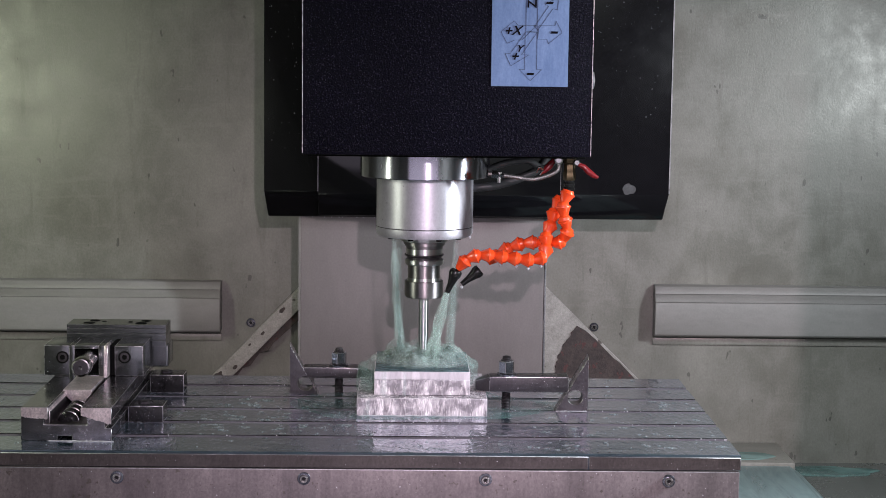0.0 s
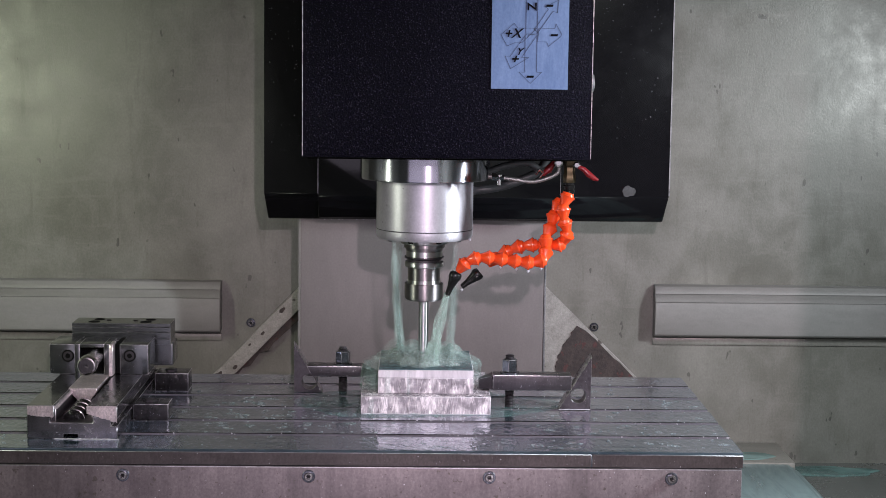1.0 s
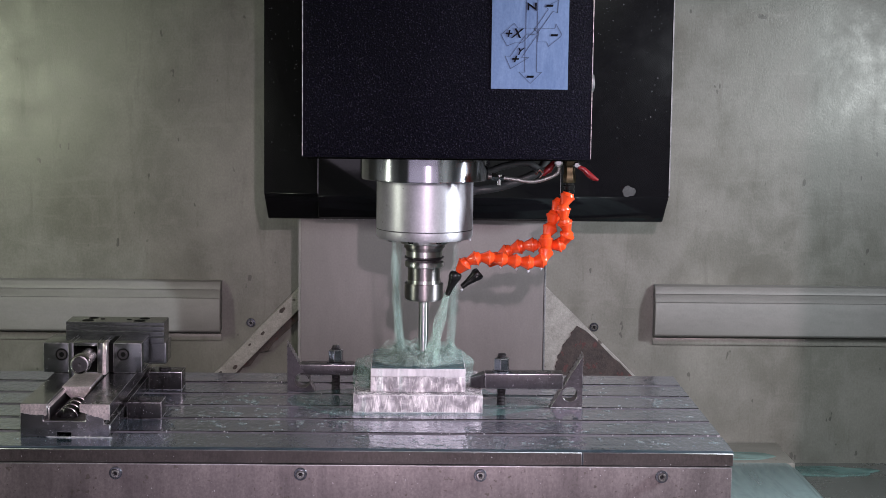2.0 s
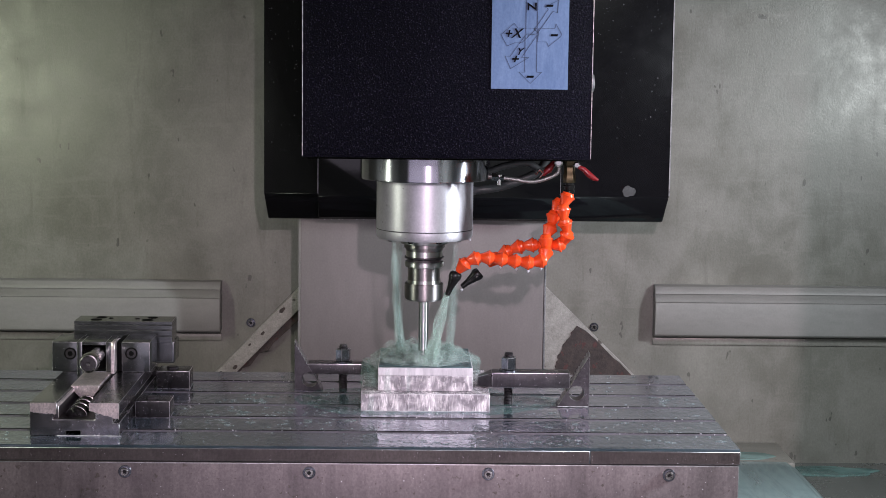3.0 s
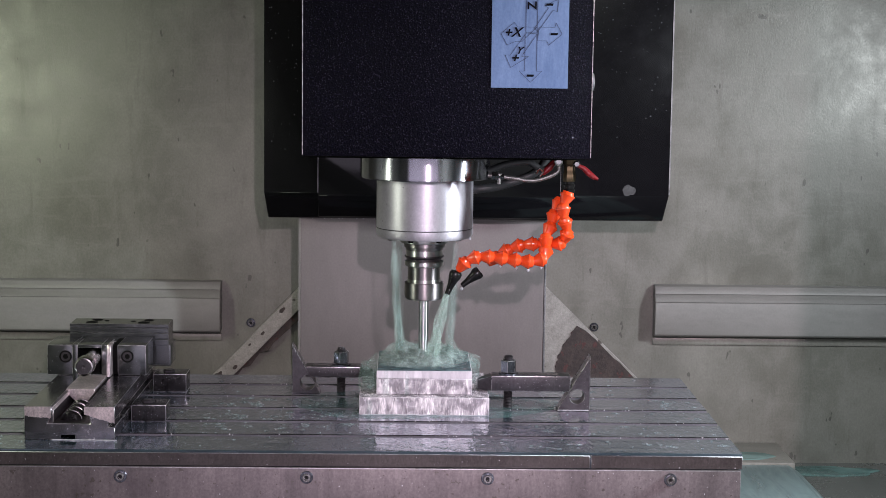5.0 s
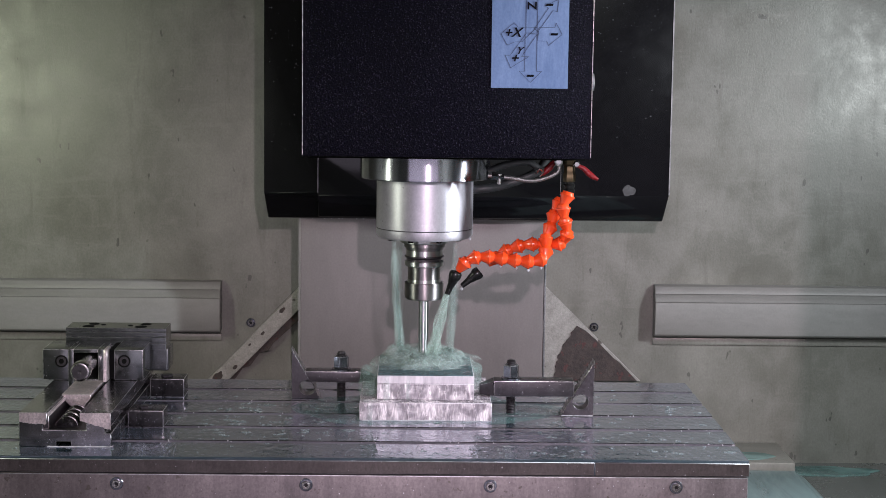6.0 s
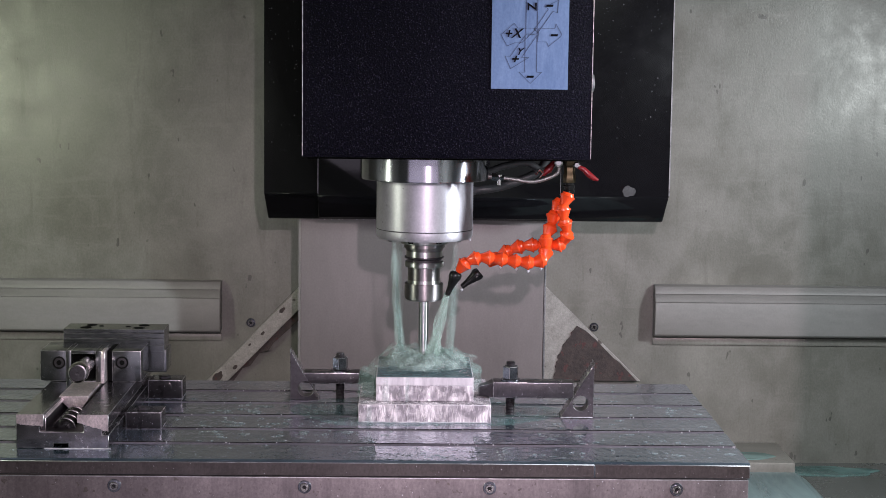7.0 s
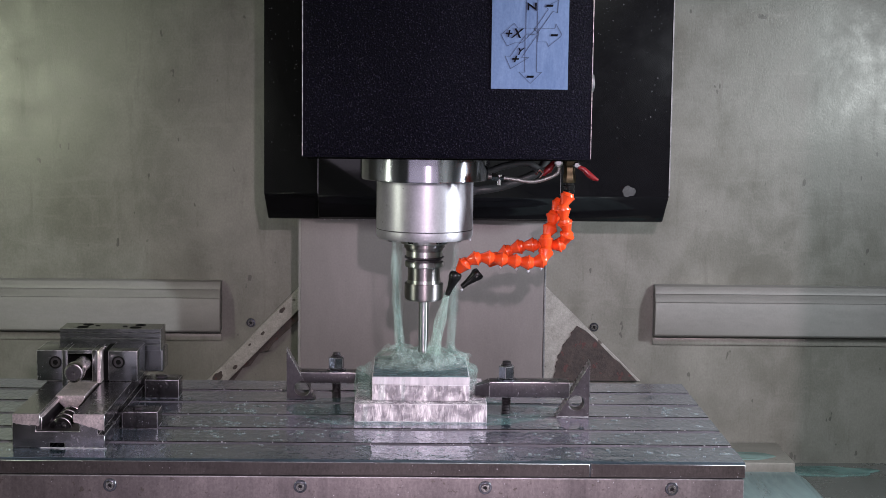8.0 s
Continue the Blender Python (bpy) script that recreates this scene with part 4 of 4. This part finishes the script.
poly = [(-0.494, 0), (-0.438, 0), (-0.438, 0.008), (-0.416, 0.008), (-0.416, 0), (-0.355, 0), (-0.355, 0.021), (-0.365, 0.021), (-0.365, 0.033), (-0.355, 0.033), (-0.355, 0.0527),
        (-0.4025, 0.0527), (-0.4025, 0.040), (-0.393, 0.040), (-0.393, 0.026), (-0.4585, 0.026), (-0.4585, 0.033), (-0.452, 0.036), (-0.452, 0.0527), (-0.494, 0.0527)]
bm = prism(poly, VF, 0.17, 0.0009)
# channel faces take a darker steel: the shade inside is put into their colour
for f in bm.faces:
    c = f.calc_center_median()
    if -0.459 < c.x < -0.392 and 0.02 < c.z < 0.052 and c.y > VF + 0.01 and f.calc_area() > 0.0008:
        f.material_index = 2
part("bed", bm, M_VISE, vise, worn=M_WORN).data.materials.append(M_CLAMP)
prof = [(0.009, 0.0)]
for k in range(4):
    prof += [(0.011, 0.001 + k * 0.027), (0.0172, 0.006 + k * 0.027), (0.0172, 0.012 + k * 0.027), (0.011, 0.018 + k * 0.027)]
SCREW = pose(-0.4270, -0.268, 0.0235, -90, 0, 0)
part("lead_screw", lathe(prof, m=SCREW, seg=32), M_DARKSTEEL, vise, "dark threaded lead screw", smooth=20, worn=M_WORN)
# bright rings paint the arcs of light on the thread
for k in range(4):
    part("thread_crest", lathe([(0.0168, 0.0056 + k * 0.027), (0.0177, 0.0062 + k * 0.027), (0.0177, 0.0070 + k * 0.027), (0.0168, 0.0076 + k * 0.027)], m=SCREW, seg=32), M_SCREW, vise, "thread crest with its glint put into the colour")
# the lit front of the slide is put into its bright colour
part("slide_block", prism([(-0.4555, 0.0545), (-0.4090, 0.0545), (-0.4090, 0.0480), (-0.4240, 0.0285), (-0.4350, 0.0285), (-0.4535, 0.0470)], -0.163, -0.045, 0.0009), M_LITSTEEL, vise, "slide between the bed rails, painted bright as if lit", worn=M_LITSTEEL)
part("moving_jaw", box(-0.511, -0.4660, -0.0401, 0.040, 0.0532, 0.1045, 0.0012), M_JAW, vise, worn=M_WORN)
part("moving_jaw", box(-0.3930, -0.3450, -0.0401, 0.040, 0.0532, 0.1045, 0.0012), M_JAW, vise, worn=M_WORN)
part("jaw_back", box(-0.508, -0.348, 0.002, 0.048, 0.0534, 0.1040, 0.001), M_JAW, vise, worn=M_WORN)
# screw housing with a square pocket, its shade a near-black slab
bm = box(-0.4670, -0.4580, -0.050, 0.01, 0.030, 0.1065, 0.001)
box(-0.4180, -0.4060, -0.050, 0.01, 0.030, 0.1065, 0.001, bm)
box(-0.4580, -0.4180, -0.050, 0.01, 0.1010, 0.1065, 0.0005, bm)
box(-0.4580, -0.4180, -0.050, 0.01, 0.030, 0.0560, 0.001, bm)
part("screw_housing", bm, M_JAW, vise, worn=M_WORN)
part("pocket_shade", box(-0.4585, -0.4175, -0.020, 0.005, 0.0555, 0.1015), M_HOLESHADE, vise)
part("side_wedge", prism([(-0.02, 0.107), (-0.052, 0.107), (-0.055, 0.095), (-0.060, 0.0535), (-0.02, 0.0535)], -0.4085, -0.4018, 0.0008, axis="x"), M_LITSTEEL, vise, "sloping side plate, its glint put into the colour")
# a near-black filler stands for the shade in the gap beside the jaw
part("jaw_gap_shade", box(-0.4010, -0.3932, -0.036, 0.03, 0.054, 0.1043), M_HOLESHADE, vise)
m = along((-0.4325, -0.030, 0.0850), (-0.4268, -0.180, 0.0895))
part("drive_screw", lathe([(0.0128, 0), (0.0128, 0.100), (0.0160, 0.102), (0.0160, 0.122), (0.0146, 0.1255), (0.0128, 0.1262), (0.0120, 0.1250), (0.0005, 0.1250)], m=m, seg=40), M_SCREW, vise, "bright round drive screw end", smooth=25)
part("screw_end", lathe([(0.0119, 0.1240), (0.0118, 0.1258), (0.0030, 0.1259), (0.0020, 0.1252), (0.0005, 0.1250)], m=m, seg=32), M_CLAMP, vise, "dark centred screw end", smooth=15)
# ragged pale bands paint the lamp's reflection on the bed front
rnd = random.Random(23)
for xa, xb, za, zb in ((-0.4932, -0.4530, 0.0375, 0.0345), (-0.4017, -0.3558, 0.0400, 0.0270)):
    edge = [(xa + (xb - xa) * k / 20, za + (zb - za) * k / 20 + rnd.uniform(-0.0012, 0.0012)) for k in range(21)]
    part("lit_band", prism(edge + [(xb, 0.0524), (xa, 0.0524)], VF - 0.0003, VF + 0.003), M_LITSTEEL, vise, "upper edge of the bed front with the lamp's reflection in its colour")
# channel edges: their glints are painted as bright strips
part("glint_chamfer", prism([(-0.4545, 0.0531), (-0.4475, 0.0478), (-0.4475, 0.0468), (-0.4545, 0.0468)], VF + 0.001, -0.052, 0.0004), M_LITSTEEL, vise, "channel edge with a glint put into its colour")
part("guide_strip", prism([(-0.4585, 0.0265), (-0.4500, 0.0265), (-0.4500, 0.0515), (-0.4530, 0.0515)], VF + 0.004, -0.05, 0.0009), M_CLAMP, vise, "dark inner guide with glints painted along its edges", worn=M_LITSTEEL)
# near-black rings on the jaw face paint the shade of bolt recesses
for hx, hz in ((-0.4799, 0.0845), (-0.3763, 0.0854)):
    hole = part("bolt_recess_shade", lathe([(0.0100, -0.001), (0.0104, 0.0012), (0.0090, 0.0016), (0.0086, 0.0008)], m=facing(hx, -0.0401, hz), seg=28), M_HOLESHADE, vise)
    part("cap_bolt", lathe([(0.0084, 0.0003), (0.0078, 0.0011), (0.0045, 0.0012), (0.0040, 0.0002)], m=facing(hx, -0.0401, hz), seg=24), M_CLAMP, hole)
# fixed jaw with its ribbed face plate
poly = [(0.058, 0.053), (0.058, 0.088), (0.0500, 0.0885), (0.0500, 0.0985), (0.0525, 0.0990), (0.0525, 0.1005), (0.0500, 0.1010), (0.0500, 0.1095), (0.0525, 0.1100), (0.0525, 0.1112), (0.0500, 0.1117), (0.0500, 0.1185), (0.0525, 0.1190), (0.0525, 0.1200), (0.0500, 0.1205), (0.0500, 0.1255), (0.110, 0.1255), (0.110, 0.053)]
part("fixed_jaw", prism(poly, -0.4905, -0.3200, 0.0003, axis="x"), M_JAW, vise, worn=M_EDGE, smooth=12)
part("jaw_shoulder", box(-0.352, -0.318, 0.062, 0.125, 0.050, 0.088, 0.002), M_JAW, vise)
# top holes: raised near-black discs in place of shaded openings
for hx, hy, r in ((-0.455, 0.068, 0.0095), (-0.450, 0.094, 0.0085), (-0.365, 0.068, 0.0095), (-0.360, 0.094, 0.0085), (-0.432, 0.084, 0.004), (-0.385, 0.080, 0.004)):
    part("top_hole_shade", lathe([(r, 0.1252), (r * 1.08, 0.1258), (r * 0.9, 0.1262), (r * 0.4, 0.1258)], (hx, hy, 0), 20), M_HOLESHADE, vise)


def hold_down(x0, x1, y, z, label):
    b = thing("hold_down_block", ((x0 + x1) / 2, y + 0.025, 0.0), label, "clamp block", "hold-down blocks of the vise")
    part("block", box(x0, x1, y, y + 0.05, 0.0, z, 0.0010), M_DARKSTEEL, b, worn=M_WORN)
    part("lip", box(x0 - 0.012, x0 + 0.004, y + 0.004, y + 0.046, z * 0.68, z * 0.98, 0.001), M_DARKSTEEL, b)
    part("bolt", lathe([(0.0105, z - 0.001), (0.0105, z + 0.003), (0.0085, z + 0.0045), (0.004, z + 0.0045)], ((x0 + x1) / 2 - 0.004, y + 0.025, 0), 6), M_CLAMP, b)
    return b


hold_a = hold_down(-0.352, -0.2955, -0.155, 0.027, "blackened steel hold-down block bolted against the vise")
hold_b = hold_down(-0.352, -0.2935, 0.080, 0.032, "blackened steel hold-down block at the vise's rear")

# pale drops on the steel, coloured to give its wet glints
rnd = random.Random(31)
for ob, n, x0, x1, z0, z1, y in ((vise, 90, -0.493, -0.357, 0.003, 0.024, VF), (vise, 60, -0.510, -0.468, 0.055, 0.103, -0.0402), (vise, 60, -0.399, -0.346, 0.055, 0.103, -0.0402),
                                 (hold_a, 70, -0.351, -0.2965, 0.002, 0.026, -0.155), (hold_b, 60, -0.351, -0.2945, 0.002, 0.031, 0.080),
                                 (clamp_r, 110, 0.240, 0.340, 0.033, 0.057, -0.045), (clamp_r, 40, 0.395, 0.4045, 0.003, 0.060, -0.0465), (clamp_l, 70, -0.060, 0.011, 0.029, 0.047, 0.080)):
    stuff(part("water_spatter", droplets(n // 4, x0, x1, z0, z1, y - 0.0001, 0.0002, 0.0006), M_DROP, ob, smooth=80))

# ---- coolant in flight ----
def jet(name, pts, radii, material, label, seed, wob=0.0005, seg=14):
    """A stream in nested skins, thin outside and dense within."""
    path = smooth_path(pts, 10)
    n = len(path)
    path = [p + wob * Vector((noise.noise(Vector((k * 0.2, seed, 5))), noise.noise(Vector((k * 0.2, seed, 9))), 0)) for k, p in enumerate(path)]
    bm = bmesh.new()
    for share in (0.35, 0.7, 1.08):
        rs = []
        for k in range(n):
            t = k / (n - 1) * (len(radii) - 1)
            i = min(int(t), len(radii) - 2)
            rs.append(share * (radii[i] + (radii[i + 1] - radii[i]) * (t - i)) * (1 + 0.3 * noise.noise(Vector((k * 0.25, seed, share * 5)))))
        tube(path, rs, seg, bm)
    return solid(name, bm, material, label, "coolant jet", "", path[0], 80)


jets = [
    jet("coolant_jet", [(0.1570, -0.108, 0.2050), (0.1475, -0.08, 0.160), (0.137, -0.045, 0.105), (0.131, -0.03, 0.074)], [0.0045, 0.0080, 0.0108, 0.0130], M_JET, "turquoise coolant jet from the nozzle to the tool", 1),
    jet("coolant_jet", [(0.0690, -0.03, 0.284), (0.0705, -0.03, 0.235), (0.0745, -0.028, 0.170), (0.080, -0.02, 0.110), (0.084, -0.012, 0.074)], [0.0048, 0.0056, 0.0062, 0.0070, 0.0085], M_STREAM, "turquoise coolant jet from the spindle face", 2),
    jet("coolant_jet", [(0.1735, -0.02, 0.284), (0.171, -0.02, 0.220), (0.168, -0.016, 0.150), (0.162, -0.01, 0.074)], [0.0050, 0.0060, 0.0075, 0.0080], M_VEIL, "thin turquoise coolant spray from the spindle face", 3),
    jet("coolant_jet", [(0.080, 0.05, 0.284), (0.076, 0.045, 0.20), (0.078, 0.035, 0.12), (0.084, 0.03, 0.074)], [0.005, 0.006, 0.008, 0.008], M_VEIL, "thin turquoise coolant spray from the spindle face", 4)]


def splash(rx, ry, rz, seed, material, rows=16, cols=40):
    """A torn, flat mound of spray round the tool."""
    bm = bmesh.new()
    rings = []
    for i in range(rows):
        u = (i + 0.5) / rows
        ring = []
        for k in range(cols):
            a = 2 * math.pi * k / cols
            q = Vector((math.cos(a) * (0.6 + u) * 2.2, math.sin(a) * (0.6 + u) * 2.2, seed * 3.7))
            r = 0.10 + 0.90 * u
            h = (1 - u ** 1.6) * 0.25 + 0.60 * u * math.sin(math.pi * u) * (0.7 + noise.noise(q * 1.3)) + 0.45 * abs(noise.noise(q * 2.9)) * (1.05 - u)
            w = 1 + 0.30 * noise.noise(q)
            ring.append(bm.verts.new((rx * r * w * math.cos(a), ry * r * w * math.sin(a), rz * max(h, 0.02))))
        rings.append(ring)
    for a, b in zip(rings, rings[1:]):
        for k in range(cols):
            bm.faces.new((a[k], a[(k + 1) % cols], b[(k + 1) % cols], b[k]))
    ob = new("coolant_splash", mesh_of("splash", bm, material, 80))
    return tagged(ob, "turquoise coolant splashing up round the turning tool", "splash", "splashes round the tool")


splashes = [splash(0.096, 0.085, 0.052, 1, M_SPLASH), splash(0.082, 0.075, 0.050, 4, M_SPLASH), splash(0.060, 0.056, 0.042, 2, M_SPLASH), splash(0.036, 0.034, 0.026, 3, M_JET)]


def mist(cx, cy, cz, rx, ry, rz, seed):
    """A ragged veil of spray falling beside the block, in nested skins."""
    bm = bmesh.new()
    for share in (0.65, 1.05):
        res = bmesh.ops.create_icosphere(bm, subdivisions=4, radius=1)
        for v in res["verts"]:
            q = v.co * 1.7 + Vector((seed * 5, share * 2, 0))
            w = share * (1 + 0.45 * noise.noise(q) + 0.2 * noise.noise(q * 2.7))
            v.co = Vector((cx + rx * w * v.co.x, cy + ry * w * v.co.y, max(cz + rz * w * v.co.z, 0.0015)))
    return solid("coolant_mist", bm, M_MIST, "turquoise veil of spray falling beside the block", "spray", "", (cx, cy, 0), 80)


mists = [mist(0.030, 0.010, 0.040, 0.016, 0.05, 0.036, 1), mist(0.208, 0.02, 0.055, 0.012, 0.04, 0.020, 2)]


def runoff(x, y, z0, z1, w, seed):
    """A tongue of coolant running off an edge."""
    path = smooth_path([(x, y, z0), (x + 0.004 * noise.noise(Vector((seed, 0, 1))), y - 0.003, (z0 + z1) / 2), (x + 0.006 * noise.noise(Vector((seed, 3, 1))), y - 0.006, z1)], 5)
    rs = [w * (0.6 + 0.5 * abs(noise.noise(Vector((k * 0.4, seed, 2))))) for k in range(len(path))]
    return solid("coolant_runoff", tube(path, rs, 8), M_VEIL, "thin stream of coolant running down the block", "runoff", "", (x, y, z0))


runs = [runoff(0.060, -0.073, 0.071, 0.031, 0.006, 1), runoff(0.095, -0.072, 0.071, 0.031, 0.004, 2), runoff(0.041, -0.02, 0.072, 0.004, 0.012, 3),
        runoff(0.038, 0.03, 0.072, 0.004, 0.014, 4), runoff(0.208, 0.0, 0.072, 0.034, 0.008, 5), runoff(0.033, -0.095, 0.030, 0.001, 0.005, 6)]

# ---- what moves ----
# seconds, and the table's travel in millimetres across and in depth
TRAVEL = [(0.0, -6.1, -13.4), (0.1, -5.8, -13.5), (0.2, -4.7, -12.0), (0.3, -3.1, -7.8), (0.4, -1.9, -3.6), (0.5, -1.4, -0.6), (0.6, -1.1, -0.7), (0.7, -1.2, -0.6), (0.8, -0.7, -0.2), (0.9, -0.2, 0.0),
          (1.0, 0.2, 0.2), (1.1, 2.0, 2.2), (1.2, 2.5, 5.2), (1.3, 1.5, 8.2), (1.4, -0.8, 11.1), (1.5, -3.9, 13.5), (1.6, -6.8, 15.4), (1.7, -10.0, 15.8), (1.95, -13.0, 13.5), (2.3, -8.0, 10.5), (2.6, 0.0, 12.5), (2.8, 2.1, 15.7),
          (2.9, 1.3, 20.0), (3.0, -0.3, 22.0), (3.1, -2.6, 22.8), (3.2, -4.5, 24.0), (3.3, -6.1, 23.3), (3.4, -7.4, 19.6), (3.5, -8.4, 15.4), (3.6, -8.6, 12.2), (3.7, -8.4, 8.6), (3.8, -7.6, 5.0), (3.9, -6.5, 2.0), (4.0, -5.2, -0.2),
          (4.1, -3.1, -0.2), (4.2, -1.3, 0.4), (4.3, 0.1, 0.9), (4.4, 1.0, 1.3), (4.5, 1.7, 1.7), (4.6, 1.6, 1.9), (4.7, 0.9, 1.6), (5.0, -2.5, -6.0), (5.3, -3.0, -22.0), (5.6, -0.8, -39.0),
          (5.8, -0.3, -45.5), (5.9, -0.6, -47.6), (6.0, -0.6, -49.5), (6.1, -1.4, -50.1), (6.2, -2.3, -49.8), (6.3, -3.8, -49.2), (6.4, -6.4, -49.6), (6.5, -9.3, -51.8), (6.6, -10.4, -55.3), (6.7, -10.0, -57.9), (6.8, -8.0, -60.0),
          (6.9, -5.2, -61.6), (7.0, -2.1, -61.8), (7.1, 1.3, -59.6), (7.2, 3.2, -57.3), (7.3, 3.3, -54.4), (7.4, 2.0, -51.6), (7.5, 0.0, -50.5), (7.6, -2.4, -50.2), (7.7, -4.2, -50.0), (7.8, -6.0, -50.9), (7.9, -7.7, -54.4), (8.0, -8.6, -58.8)]
# seconds, and the head's height in millimetres
LIFT = [(0.0, 4.2), (0.55, 4.2), (0.65, 4.1), (0.75, 2.8), (0.85, 1.1), (0.95, 0.1), (1.1, 0.0), (4.4, 0.0), (4.7, 1.0), (5.2, 1.8), (5.8, 1.7), (6.0, 1.4), (6.3, 0.5), (6.5, 0.0), (8.0, 0.0)]


def at_time(rows, t, k=1):
    for a, b in zip(rows, rows[1:]):
        if a[0] <= t <= b[0]:
            return a[k] + (b[k] - a[k]) * (t - a[0]) / (b[0] - a[0])
    return rows[-1][k]


def motions():
    for ob in (table, foam, foam_left, foam_right, *beads, film, block, clamp_r, clamp_l, vise, hold_a, hold_b, *mists, *runs):
        b = BASE[ob]
        walk(ob, [(t, pose(b.x + dx / 1000, b.y + dy / 1000, b.z)) for t, dx, dy in TRAVEL])
    b = BASE[cover]
    walk(cover, [(t, pose(b.x, b.y + dy / 1000, b.z)) for t, dx, dy in TRAVEL])
    b = BASE[head]
    walk(head, [(t, pose(b.x, b.y, b.z + dz / 1000)) for t, dz in LIFT])
    b = BASE[holder]
    walk(holder, [(k / 10, pose(b.x, b.y, b.z + at_time(LIFT, k / 10) / 1000, 0, 0, -80 * k)) for k in range(81)])
    for i, ob in enumerate(jets):
        b = BASE[ob]
        rows = []
        for k in range(41):
            t = k / 5
            rows.append((t, pose(b.x, b.y, b.z + at_time(LIFT, t) / 1000, 1.2 * noise.noise(Vector((t * 1.7, i, 3))), 1.2 * noise.noise(Vector((t * 1.7, i, 8))))))
        walk(ob, rows)
    for i, ob in enumerate(splashes):
        rows = []
        for k in range(81):
            t = k / 10
            rows.append((t, pose(0.122 + 0.3 * at_time(TRAVEL, t, 1) / 1000 + 0.003 * noise.noise(Vector((t * 3, i, 2))), 0.012 + 0.5 * at_time(TRAVEL, t, 2) / 1000, 0.0715 + 0.002 * noise.noise(Vector((t * 4, i, 6))),
                                 3 * noise.noise(Vector((t * 2, i, 4))), 3 * noise.noise(Vector((t * 2, i, 5))), (37 + 11 * i) * k)))
        walk(ob, rows)


motions()
